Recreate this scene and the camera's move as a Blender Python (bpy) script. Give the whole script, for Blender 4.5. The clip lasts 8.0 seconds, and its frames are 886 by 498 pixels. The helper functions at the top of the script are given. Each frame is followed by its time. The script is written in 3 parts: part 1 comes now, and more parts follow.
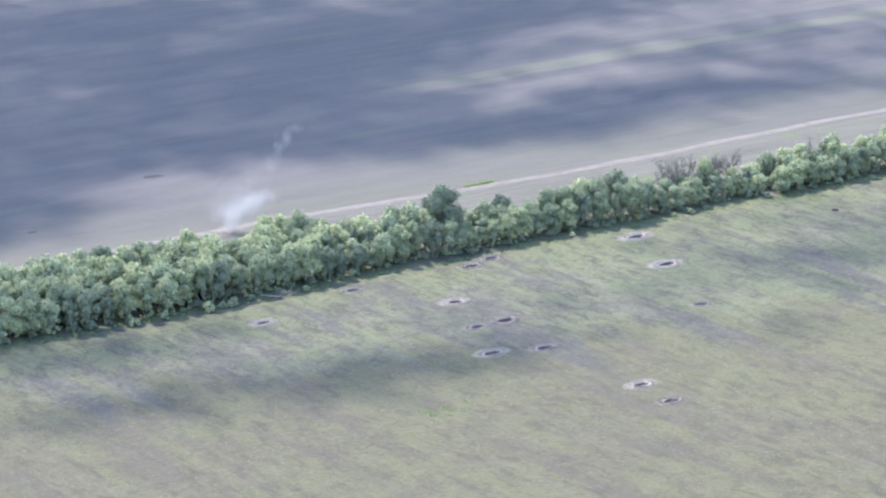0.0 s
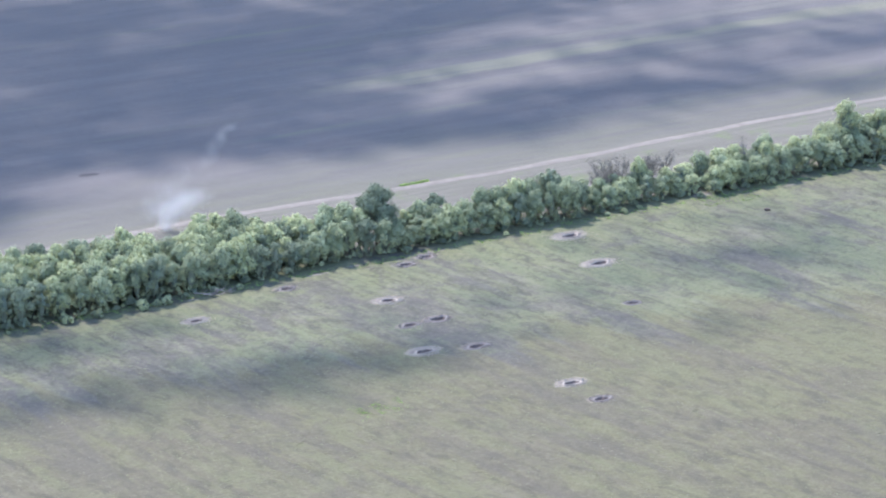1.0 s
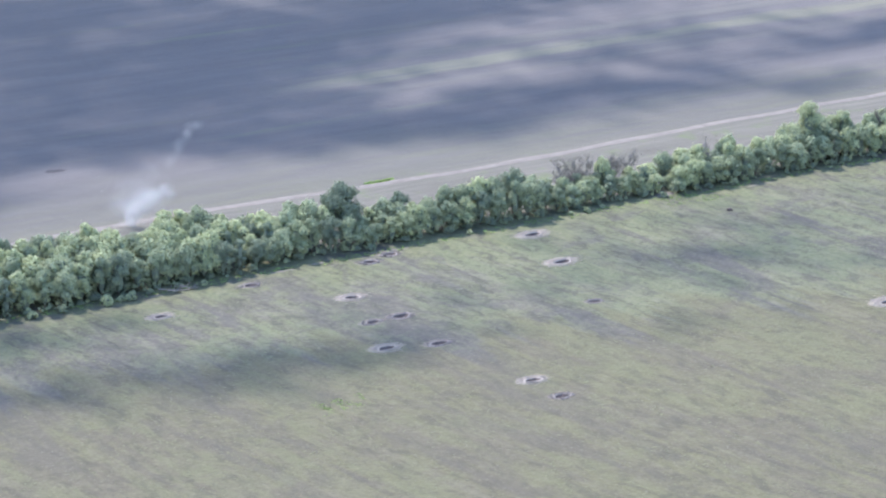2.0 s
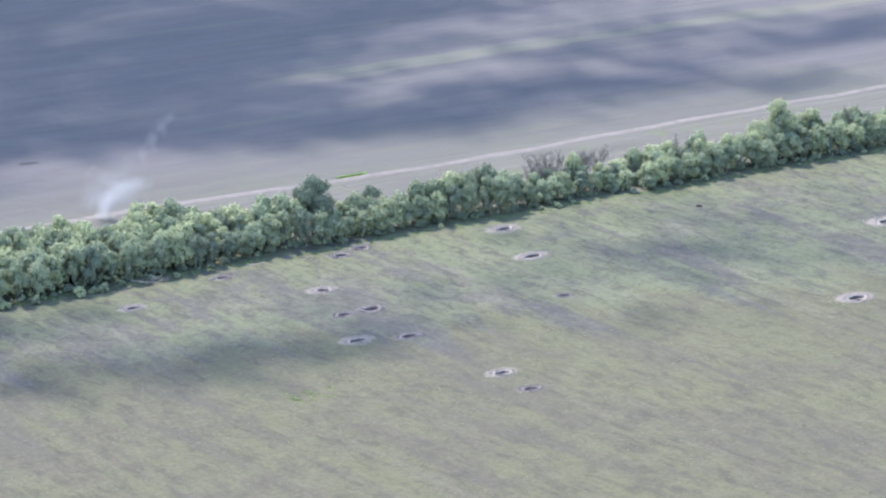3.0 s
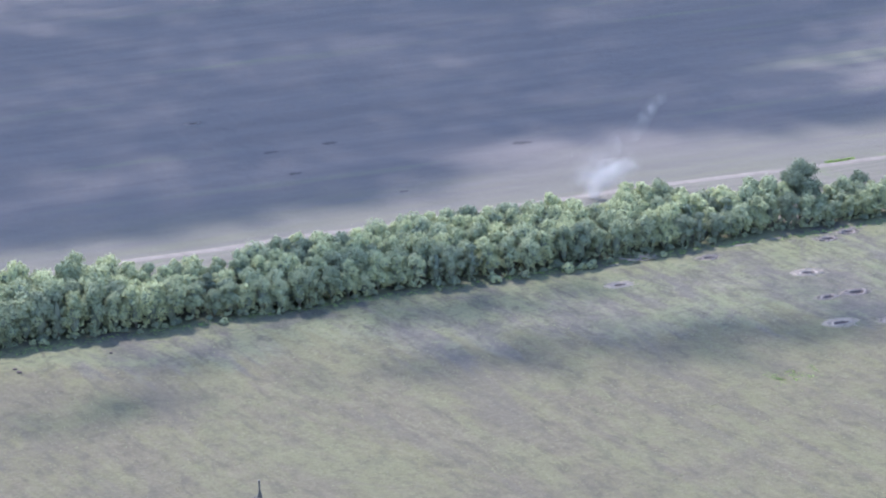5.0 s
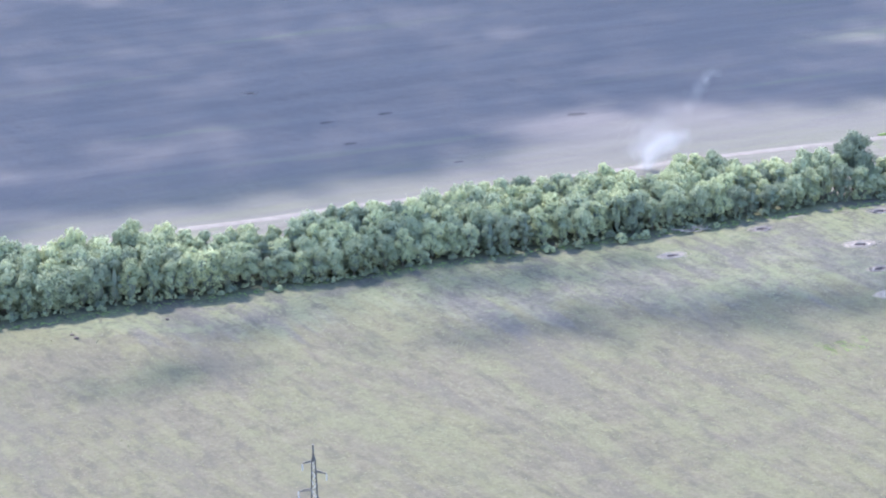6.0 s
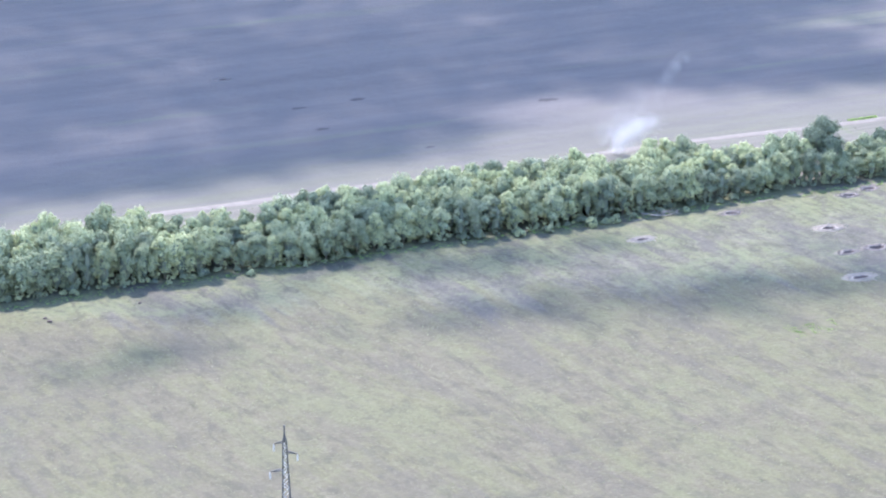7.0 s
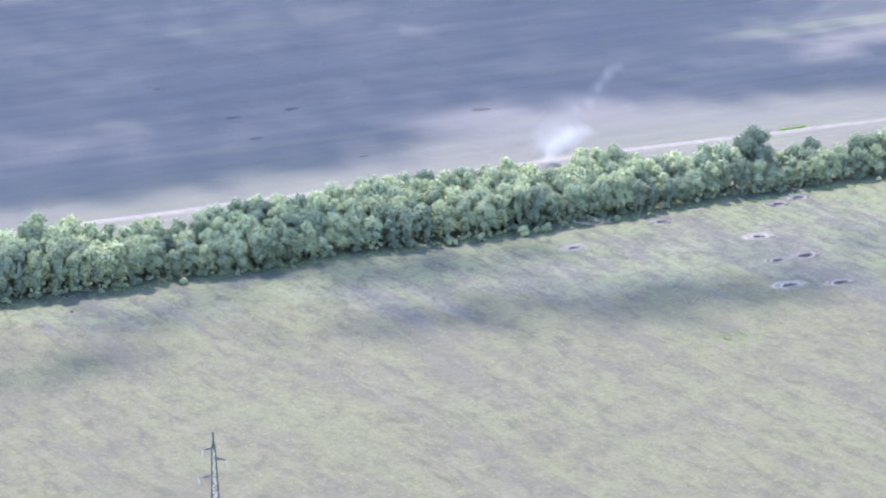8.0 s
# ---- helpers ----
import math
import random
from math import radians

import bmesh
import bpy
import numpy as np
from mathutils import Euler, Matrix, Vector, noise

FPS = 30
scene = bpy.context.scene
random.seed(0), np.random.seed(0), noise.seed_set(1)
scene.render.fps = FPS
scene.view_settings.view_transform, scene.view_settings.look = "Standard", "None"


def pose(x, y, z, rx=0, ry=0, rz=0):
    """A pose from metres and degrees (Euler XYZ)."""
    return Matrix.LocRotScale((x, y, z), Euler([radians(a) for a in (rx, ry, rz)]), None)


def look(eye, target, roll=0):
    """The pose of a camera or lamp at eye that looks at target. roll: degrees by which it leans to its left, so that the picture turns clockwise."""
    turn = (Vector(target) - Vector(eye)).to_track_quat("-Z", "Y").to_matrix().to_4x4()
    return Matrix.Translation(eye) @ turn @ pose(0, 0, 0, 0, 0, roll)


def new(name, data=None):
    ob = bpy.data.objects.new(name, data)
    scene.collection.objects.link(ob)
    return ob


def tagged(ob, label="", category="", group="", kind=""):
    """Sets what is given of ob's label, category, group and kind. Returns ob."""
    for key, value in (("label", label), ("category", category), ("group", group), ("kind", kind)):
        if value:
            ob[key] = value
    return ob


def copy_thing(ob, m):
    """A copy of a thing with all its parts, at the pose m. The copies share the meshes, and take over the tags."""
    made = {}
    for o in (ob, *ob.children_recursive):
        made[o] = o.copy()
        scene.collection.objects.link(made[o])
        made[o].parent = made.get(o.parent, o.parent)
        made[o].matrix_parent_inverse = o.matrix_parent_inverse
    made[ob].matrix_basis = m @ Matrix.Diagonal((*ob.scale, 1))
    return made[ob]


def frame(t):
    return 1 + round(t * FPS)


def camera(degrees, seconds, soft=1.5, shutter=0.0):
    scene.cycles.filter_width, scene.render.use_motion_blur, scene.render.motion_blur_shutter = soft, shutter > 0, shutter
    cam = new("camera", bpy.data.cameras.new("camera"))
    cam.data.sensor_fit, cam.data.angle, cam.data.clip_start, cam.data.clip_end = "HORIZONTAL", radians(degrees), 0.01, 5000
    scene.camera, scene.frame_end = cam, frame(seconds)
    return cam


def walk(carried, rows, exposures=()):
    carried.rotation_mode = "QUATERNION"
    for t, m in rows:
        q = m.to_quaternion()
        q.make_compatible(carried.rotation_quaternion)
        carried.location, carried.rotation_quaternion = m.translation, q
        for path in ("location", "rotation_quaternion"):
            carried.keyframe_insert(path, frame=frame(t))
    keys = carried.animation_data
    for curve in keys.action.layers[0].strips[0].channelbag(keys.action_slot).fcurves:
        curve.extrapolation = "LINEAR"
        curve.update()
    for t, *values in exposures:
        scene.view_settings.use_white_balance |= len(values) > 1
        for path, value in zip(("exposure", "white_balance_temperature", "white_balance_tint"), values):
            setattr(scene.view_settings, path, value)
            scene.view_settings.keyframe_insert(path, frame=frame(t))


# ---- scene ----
cam = camera(17.82, 8.0, soft=2.0)
# seconds, eye in metres, yaw, pitch and lean in degrees
ROWS = [
    (0.0, -0.64, -0.06, 169.71, -0.074, -18.032, 0.555),
    (0.5, 0.78, -1.08, 170.01, -0.954, -18.062, 0.274),
    (1.0, 1.89, -2.36, 170.28, -1.202, -18.047, 0.086),
    (2.5, 3.79, -7.44, 170.95, -2.116, -18.025, -0.722),
    (3.0, 4.09, -9.40, 171.12, -2.330, -18.061, -0.939),
    (3.5, 4.31, -11.43, 171.27, -2.449, -18.143, -1.189),
    (4.0, 4.48, -13.50, 171.39, -2.479, -18.232, -1.347),
    (4.2, 4.55, -14.32, 171.43, -1.707, -18.314, -1.091),
    (4.4, 4.62, -15.14, 171.47, -0.184, -18.246, -0.835),
    (4.5, 4.65, -15.55, 171.49, 0.997, -18.156, -0.707),
    (4.6, 4.69, -15.95, 171.50, 2.362, -18.091, -0.378),
    (4.7, 4.74, -16.35, 171.52, 3.806, -18.073, -0.049),
    (4.8, 4.78, -16.75, 171.53, 5.285, -18.103, 0.281),
    (4.9, 4.82, -17.15, 171.55, 6.856, -18.165, 0.610),
    (5.0, 4.86, -17.55, 171.56, 8.076, -18.247, 0.939),
    (5.1, 4.95, -17.91, 171.56, 8.859, -18.347, 0.943),
    (5.2, 5.04, -18.26, 171.57, 9.244, -18.391, 0.947),
    (6.3, 6.02, -22.17, 171.62, 9.283, -18.778, 0.988),
    (6.5, 6.20, -22.88, 171.63, 9.137, -18.638, 0.995),
    (7.0, 7.03, -24.29, 171.60, 8.758, -18.942, 0.863),
    (7.5, 8.12, -25.45, 171.54, 8.337, -18.955, 0.695),
    (8.0, 9.52, -26.33, 171.46, 7.546, -18.689, 0.512),
]


def aim(x, y, z, yaw, pitch, lean):
    return pose(x, y, z) @ pose(0, 0, 0, 0, 0, yaw) @ pose(0, 0, 0, 90 + pitch) @ pose(0, 0, 0, 0, 0, -lean)


EXPOSURES = [(0.0, 0.98, 5900, 18), (1.0, 0.86, 5850, 18), (4.0, 0.83, 5840, 19), (5.0, 0.79, 5740, 21), (5.7, 1.05, 5740, 20), (6.3, 1.29, 5720, 21), (8.0, 1.29, 5720, 21)]
walk(cam, [(t, aim(*row)) for t, *row in ROWS], EXPOSURES)

# ---- sky and sun ----
SUN_TO = Vector((-0.34, 0.50, 0.79)).normalized()     # from the ground towards the sun
elevation = math.asin(SUN_TO.z)
sky_world = bpy.data.worlds.new("sky")
scene.world = sky_world
sky_world.use_nodes = True
wt = sky_world.node_tree
sky = wt.nodes.new("ShaderNodeTexSky")
sky.sky_type, sky.sun_disc = "NISHITA", False
sky.sun_elevation = elevation
sky.sun_rotation = math.atan2(SUN_TO.x, SUN_TO.y)
sky.air_density, sky.dust_density = 1.4, 0.8
wt.links.new(sky.outputs[0], wt.nodes["Background"].inputs[0])
wt.nodes["Background"].inputs[1].default_value = 0.235
sun_lamp = bpy.data.lights.new("sun", "SUN")
sun_lamp.energy, sun_lamp.angle, sun_lamp.color = 4.6, radians(0.5), (1.0, 0.91, 0.77)
sun = new("sun", sun_lamp)
sun.matrix_world = look(SUN_TO * 50, (0, 0, 0))

# ---- the plan: s runs along the windbreak, n across it, away from the near field ----
ORIGIN = np.array([-0.5, 513.9])
ALONG = np.array([0.862, 0.507])
ACROSS = np.array([-0.507, 0.862])


def road_mid(s):
    """Where the middle of the dirt track lies across the plan."""
    return np.interp(s, [-180, -130, -100, -75, -40, -10, 5, 20, 40, 58, 72, 100, 130, 160, 185],
                     [39.7, 39.6, 39.1, 39.4, 39.7, 40.2, 39.2, 38.2, 37.4, 37.4, 38.2, 39.2, 39.9, 40.9, 41.0]) + 0.15 * np.sin(s * 0.06)


def plan(s, n):
    return ORIGIN + s * ALONG + n * ACROSS


def to_sn(x, y):
    dx, dy = x - ORIGIN[0], y - ORIGIN[1]
    return dx * ALONG[0] + dy * ALONG[1], dx * ACROSS[0] + dy * ACROSS[1]


# craters: x, y, radius of the pit, how far the pale soil reaches (times the radius), kind of soil
CRATERS = [
    (-32.5, 479.7, 1.00, 1.75, "pale"), (2.1, 489.5, 1.12, 1.75, "pale"), (6.0, 475.8, 1.12, 1.5, "dull"),
    (11.1, 478.9, 1.28, 1.5, "dull"), (8.3, 462.3, 1.20, 1.7, "pale"), (17.6, 464.5, 1.28, 1.5, "dull"),
    (33.2, 446.2, 1.12, 1.6, "pale"), (37.6, 438.4, 1.12, 1.5, "dull"), (38.0, 527.6, 1.24, 2.2, "pale"),
    (42.6, 510.7, 1.36, 1.7, "pale"), (47.0, 487.5, 0.96, 1.3, "dull"), (-16.8, 497.1, 1.04, 1.7, "dull"),
    (5.6, 511.0, 1.12, 1.7, "dull"), (9.5, 515.7, 1.04, 1.7, "dull"), (101.7, 486.3, 1.36, 2.0, "pale"),
    (116.4, 534.2, 1.52, 2.2, "pale"), (-81.6, 534.9, 0.72, 1.5, "dark"), (-61.1, 572.7, 1.36, 1.6, "dark"),
    (-106.4, 545.3, 1.04, 1.5, "dark"), (-103.0, 569.2, 1.12, 1.5, "dark"), (-114.5, 560.5, 1.04, 1.5, "dark"),
    (-136.7, 582.3, 0.80, 1.6, "dull"),
]


# strips of bare pale earth at the foot of the trees: s, n, half lengths, strength
BANKS = [(-14, -2.2, 5, 1.0, 0.9), (-6, -1.4, 3.5, 0.9, 0.8), (-3.5, -4.0, 2.2, 0.7, 0.7), (12, -1.6, 7, 1.2, 0.8), (40, -1.6, 6, 0.9, 0.6), (58, -1.4, 4, 0.9, 0.7),
         (79, 1.0, 4, 2.4, 0.9), (-40, -2.8, 4, 0.8, 0.7), (88, -2.6, 5, 0.9, 0.5), (100, -3.4, 6, 1.0, 0.6), (132, -2.6, 6, 1.2, 0.6), (-128, -2.2, 5, 0.9, 0.5), (-66, -3.8, 4, 0.8, 0.5)]


def ground_z(x, y):
    """Height of the ground, without the pits."""
    return (0.10 * np.sin(x * 0.071 + 1.3) * np.cos(y * 0.053) + 0.07 * np.sin(x * 0.19 + y * 0.13)
            + 0.03 * np.sin(x * 0.61 - y * 0.47 + 0.7))


def smooth(a, b, v):
    k = np.clip((v - a) / (b - a), 0, 1)
    return k * k * (3 - 2 * k)


# ---- materials ----
def material(name):
    m = bpy.data.materials.new(name)
    m.use_nodes = True
    nt = m.node_tree
    return m, nt, nt.nodes["Principled BSDF"]


def node(nt, kind, **values):
    nd = nt.nodes.new(kind)
    for key, v in values.items():
        if key in nd.inputs:
            nd.inputs[key].default_value = v
    return nd


def ramp(nt, source, stops):
    r = nt.nodes.new("ShaderNodeValToRGB")
    el = r.color_ramp.elements
    while len(el) < len(stops):
        el.new(0.5)
    for e, (p, c) in zip(el, stops):
        e.position = p
        e.color = (*c, 1) if len(c) == 3 else c
    nt.links.new(source, r.inputs[0])
    return r.outputs[0]


def grey(v):
    return (v, v, v)


def mix(nt, fac, a, b):
    m = nt.nodes.new("ShaderNodeMix")
    m.data_type = "RGBA"
    for sock, v in ((m.inputs[0], fac), (m.inputs[6], a), (m.inputs[7], b)):
        if isinstance(v, (int, float)):
            sock.default_value = v
        elif isinstance(v, tuple):
            sock.default_value = (*v, 1)
        else:
            nt.links.new(v, sock)
    return m.outputs[2]


def math_node(nt, op, a, b=0.0):
    m = nt.nodes.new("ShaderNodeMath")
    m.operation = op
    for sock, v in zip(m.inputs, (a, b)):
        if isinstance(v, (int, float)):
            sock.default_value = v
        else:
            nt.links.new(v, sock)
    return m.outputs[0]


def noise_fac(nt, vector, scale, detail=4.0, rough=0.55, warp=0.0):
    nz = node(nt, "ShaderNodeTexNoise", Scale=scale, Detail=detail, Roughness=rough, Distortion=warp)
    if vector is not None:
        nt.links.new(vector, nz.inputs["Vector"])
    return nz.outputs["Fac"]


def plan_vector(nt, ks=1.0, kn=1.0, kz=1.0):
    """The place on the plan (s, n), stretched."""
    g = nt.nodes.new("ShaderNodeNewGeometry")
    sub = nt.nodes.new("ShaderNodeVectorMath")
    sub.operation = "SUBTRACT"
    sub.inputs[1].default_value = (ORIGIN[0], ORIGIN[1], 0)
    nt.links.new(g.outputs["Position"], sub.inputs[0])
    outs = []
    for axis, k in ((ALONG, ks), (ACROSS, kn)):
        d = nt.nodes.new("ShaderNodeVectorMath")
        d.operation = "DOT_PRODUCT"
        d.inputs[1].default_value = (axis[0] * k, axis[1] * k, 0)
        nt.links.new(sub.outputs[0], d.inputs[0])
        outs.append(d.outputs["Value"])
    c = nt.nodes.new("ShaderNodeCombineXYZ")
    nt.links.new(outs[0], c.inputs[0])
    nt.links.new(outs[1], c.inputs[1])
    return c.outputs[0], outs[0], outs[1]


def bump(nt, bsdf, height, strength, distance):
    b = node(nt, "ShaderNodeBump", Strength=strength, Distance=distance)
    nt.links.new(height, b.inputs["Height"])
    nt.links.new(b.outputs[0], bsdf.inputs["Normal"])


def ground_material():
    m, nt, bsdf = material("fields")
    flat, s, n = plan_vector(nt)
    split = nt.nodes.new("ShaderNodeCombineXYZ")      # drill rows run nearly square to the windbreak
    nt.links.new(math_node(nt, "ADD", math_node(nt, "MULTIPLY", s, 0.985), math_node(nt, "MULTIPLY", n, 0.13)), split.inputs[0])
    nt.links.new(math_node(nt, "MULTIPLY", math_node(nt, "SUBTRACT", math_node(nt, "MULTIPLY", n, 0.985), math_node(nt, "MULTIPLY", s, 0.13)), 0.13), split.inputs[1])
    rows = split.outputs[0]
    lanes, _, _ = plan_vector(nt, 0.07, 1.0)          # the far field is worked along it
    big = noise_fac(nt, flat, 0.045, 5, 0.6)
    mid = noise_fac(nt, rows, 0.30, 5, 0.62, 0.5)
    fine = noise_fac(nt, flat, 0.5, 5, 0.6, 0.4)
    grain = noise_fac(nt, flat, 1.6, 6, 0.72)
    # near field: thin young grass over grey soil
    soil = mix(nt, ramp(nt, grain, [(0.2, grey(0)), (0.8, grey(1))]), (0.185, 0.17, 0.14), (0.238, 0.219, 0.178))
    grass = mix(nt, ramp(nt, grain, [(0.2, grey(0)), (0.85, grey(1))]), (0.20, 0.21, 0.122), (0.285, 0.288, 0.17))
    cover = math_node(nt, "ADD", math_node(nt, "MULTIPLY", big, 1.35), math_node(nt, "MULTIPLY", mid, 0.75))
    cover = math_node(nt, "ADD", cover, math_node(nt, "MULTIPLY", fine, 0.45))
    drill = noise_fac(nt, rows, 0.95, 4, 0.6, 0.25)
    cover = math_node(nt, "ADD", cover, math_node(nt, "MULTIPLY", math_node(nt, "SUBTRACT", drill, 0.5), 0.7))
    lusher = ramp(nt, math_node(nt, "MULTIPLY", math_node(nt, "ADD", s, 110), 0.005), [(0.1, grey(0)), (0.75, grey(1))])
    cover = math_node(nt, "ADD", cover, math_node(nt, "MULTIPLY", math_node(nt, "SUBTRACT", lusher, 0.5), 0.13))
    near = mix(nt, ramp(nt, math_node(nt, "MULTIPLY", cover, 0.5), [(0.545, grey(0.0)), (0.70, grey(1))]), soil, grass)
    dry = ramp(nt, noise_fac(nt, rows, 0.21, 5, 0.7), [(0.53, grey(0)), (0.72, grey(0.65))])
    near = mix(nt, dry, near, (0.32, 0.308, 0.232))
    # a greener verge along the trees
    edge = math_node(nt, "ADD", n, math_node(nt, "MULTIPLY", big, 18))
    verge = ramp(nt, math_node(nt, "MULTIPLY", math_node(nt, "ADD", edge, 20), 0.04), [(0.3, grey(0)), (0.8, grey(0.7))])
    near = mix(nt, verge, near, mix(nt, mid, (0.20, 0.222, 0.11), (0.335, 0.352, 0.19)))
    # faint wheel marks along the trees
    veer = math_node(nt, "ADD", math_node(nt, "ADD", n, 12.5), math_node(nt, "MULTIPLY", big, -7))
    mark = math_node(nt, "ABSOLUTE", math_node(nt, "SUBTRACT", math_node(nt, "ABSOLUTE", veer), 0.9))
    mark = ramp(nt, mark, [(0.1, grey(0.28)), (0.75, grey(0))])
    span = ramp(nt, math_node(nt, "MULTIPLY", math_node(nt, "ADD", s, 130), 0.01), [(0.0, grey(0)), (0.25, grey(1)), (0.75, grey(1)), (0.95, grey(0))])
    near = mix(nt, math_node(nt, "MULTIPLY", mark, span), near, (0.12, 0.13, 0.09))
    # bare ground between trees and track
    bare = mix(nt, ramp(nt, noise_fac(nt, lanes, 0.5, 5, 0.6), [(0.35, grey(0)), (0.7, grey(1))]), (0.21, 0.20, 0.168), (0.28, 0.266, 0.225))
    weeds = ramp(nt, noise_fac(nt, flat, 0.13, 5, 0.65), [(0.56, grey(0)), (0.7, grey(0.7))])
    bare = mix(nt, weeds, bare, (0.22, 0.27, 0.13))
    # far field: worked soil with pale stubble lanes
    lane = noise_fac(nt, lanes, 0.16, 5, 0.55)
    far = mix(nt, ramp(nt, lane, [(0.3, grey(0)), (0.72, grey(1))]), (0.194, 0.184, 0.186), (0.24, 0.226, 0.226))
    wobble = math_node(nt, "MULTIPLY", noise_fac(nt, lanes, 0.3, 5, 0.68), 19)
    for mid_n, half_n, tint, k in ((116, 4.5, (0.305, 0.305, 0.225), 0.75), (130, 3.0, (0.28, 0.275, 0.235), 0.4), (103, 3.0, (0.27, 0.255, 0.23), 0.5)):
        off = math_node(nt, "ABSOLUTE", math_node(nt, "SUBTRACT", math_node(nt, "ADD", n, wobble), mid_n + 9.5))
        strip = ramp(nt, math_node(nt, "MULTIPLY", off, 0.5 / half_n), [(0.2, grey(k)), (0.7, grey(0))])
        start = ramp(nt, math_node(nt, "MULTIPLY", s, 0.01), [(0.45, grey(0)), (0.75, grey(1))])
        far = mix(nt, math_node(nt, "MULTIPLY", strip, start), far, tint)
    side = math_node(nt, "ADD", n, math_node(nt, "MULTIPLY", big, 30))
    side = ramp(nt, math_node(nt, "MULTIPLY", math_node(nt, "SUBTRACT", side, 45), 0.02), [(0.3, grey(0.75)), (0.9, grey(0))])
    grown = ramp(nt, noise_fac(nt, lanes, 0.22, 5, 0.65), [(0.35, grey(0.25)), (0.62, grey(1))])
    far = mix(nt, math_node(nt, "MULTIPLY", side, grown), far, mix(nt, grain, (0.205, 0.207, 0.145), (0.285, 0.285, 0.205)))
    grassy = ramp(nt, noise_fac(nt, lanes, 0.09, 4, 0.6), [(0.6, grey(0)), (0.75, grey(0.5))])
    far = mix(nt, grassy, far, (0.27, 0.30, 0.18))
    far = mix(nt, math_node(nt, "MULTIPLY", grain, 0.25), far, (0.12, 0.11, 0.10))
    k1 = ramp(nt, math_node(nt, "MULTIPLY", math_node(nt, "ADD", n, 5), 0.05), [(0.35, grey(0)), (0.6, grey(1))])
    k2 = ramp(nt, math_node(nt, "MULTIPLY", math_node(nt, "ADD", n, -30), 0.05), [(0.4, grey(0)), (0.7, grey(1))])
    short = nt.nodes.new("ShaderNodeVectorMath")
    short.operation = "MULTIPLY"
    short.inputs[1].default_value = (1.0, 3.0, 1.0)
    nt.links.new(rows, short.inputs[0])
    mottle = noise_fac(nt, short.outputs[0], 0.38, 7, 0.7, 0.4)
    near = mix(nt, ramp(nt, mottle, [(0.36, grey(0.6)), (0.5, grey(0))]), near, (0.10, 0.105, 0.092))
    near = mix(nt, ramp(nt, mottle, [(0.53, grey(0)), (0.70, grey(0.6))]), near, (0.36, 0.345, 0.255))
    greyish = mix(nt, grain, (0.14, 0.131, 0.122), (0.20, 0.187, 0.174))
    green = mix(nt, grain, (0.21, 0.238, 0.132), (0.295, 0.318, 0.19))
    broad = noise_fac(nt, rows, 0.085, 6, 0.66, 0.9)       # broad strips of thicker and thinner growth
    near = mix(nt, ramp(nt, broad, [(0.37, grey(0.85)), (0.49, grey(0))]), near, greyish)
    near = mix(nt, ramp(nt, broad, [(0.51, grey(0)), (0.63, grey(0.75))]), near, green)
    spots = noise_fac(nt, flat, 0.075, 7, 0.68, 0.6)       # uneven patches across the strips
    near = mix(nt, ramp(nt, spots, [(0.37, grey(0.7)), (0.48, grey(0))]), near, greyish)
    near = mix(nt, ramp(nt, spots, [(0.52, grey(0)), (0.64, grey(0.7))]), near, green)
    leafy = noise_fac(nt, flat, 1.15, 5, 0.75, 0.3)          # single clumps of plants
    thin = nt.nodes.new("ShaderNodeVectorMath")
    thin.operation = "MULTIPLY"
    thin.inputs[1].default_value = (1.0, 0.45, 1.0)
    nt.links.new(rows, thin.inputs[0])
    sown = noise_fac(nt, thin.outputs[0], 0.46, 5, 0.66, 0.5)       # long thin drill lines
    near = mix(nt, ramp(nt, sown, [(0.36, grey(0.18)), (0.49, grey(0))]), near, (0.13, 0.125, 0.11))
    near = mix(nt, ramp(nt, sown, [(0.52, grey(0)), (0.68, grey(0.16))]), near, (0.32, 0.32, 0.235))
    dabs = noise_fac(nt, flat, 0.42, 6, 0.72, 0.5)          # weeds in loose dabs
    near = mix(nt, ramp(nt, dabs, [(0.36, grey(0.6)), (0.47, grey(0))]), near, (0.12, 0.13, 0.105))
    near = mix(nt, ramp(nt, dabs, [(0.55, grey(0)), (0.70, grey(0.4))]), near, (0.31, 0.315, 0.225))
    near = mix(nt, ramp(nt, leafy, [(0.34, grey(0.65)), (0.47, grey(0))]), near, (0.125, 0.14, 0.095))
    near = mix(nt, ramp(nt, leafy, [(0.55, grey(0)), (0.72, grey(0.35))]), near, (0.32, 0.32, 0.24))
    # the crop thins out to dry stalks away from the trees
    thinner = math_node(nt, "ADD", math_node(nt, "MULTIPLY", s, -0.0045), math_node(nt, "MULTIPLY", n, -0.018))
    thinner = math_node(nt, "ADD", thinner, math_node(nt, "MULTIPLY", math_node(nt, "SUBTRACT", broad, 0.5), 1.6))
    near = mix(nt, ramp(nt, thinner, [(0.85, grey(0)), (2.1, grey(0.48))]), near, mix(nt, grain, (0.135, 0.12, 0.07), (0.262, 0.235, 0.14)))
    near = mix(nt, ramp(nt, mottle, [(0.38, grey(0.32)), (0.49, grey(0))]), near, (0.115, 0.112, 0.095))
    near = mix(nt, ramp(nt, leafy, [(0.56, grey(0)), (0.68, grey(0.38))]), near, (0.36, 0.34, 0.22))
    near = mix(nt, ramp(nt, broad, [(0.37, grey(0.15)), (0.48, grey(0))]), near, greyish)
    cast = nt.nodes.new("ShaderNodeAttribute")
    cast.attribute_name = "bare_earth"
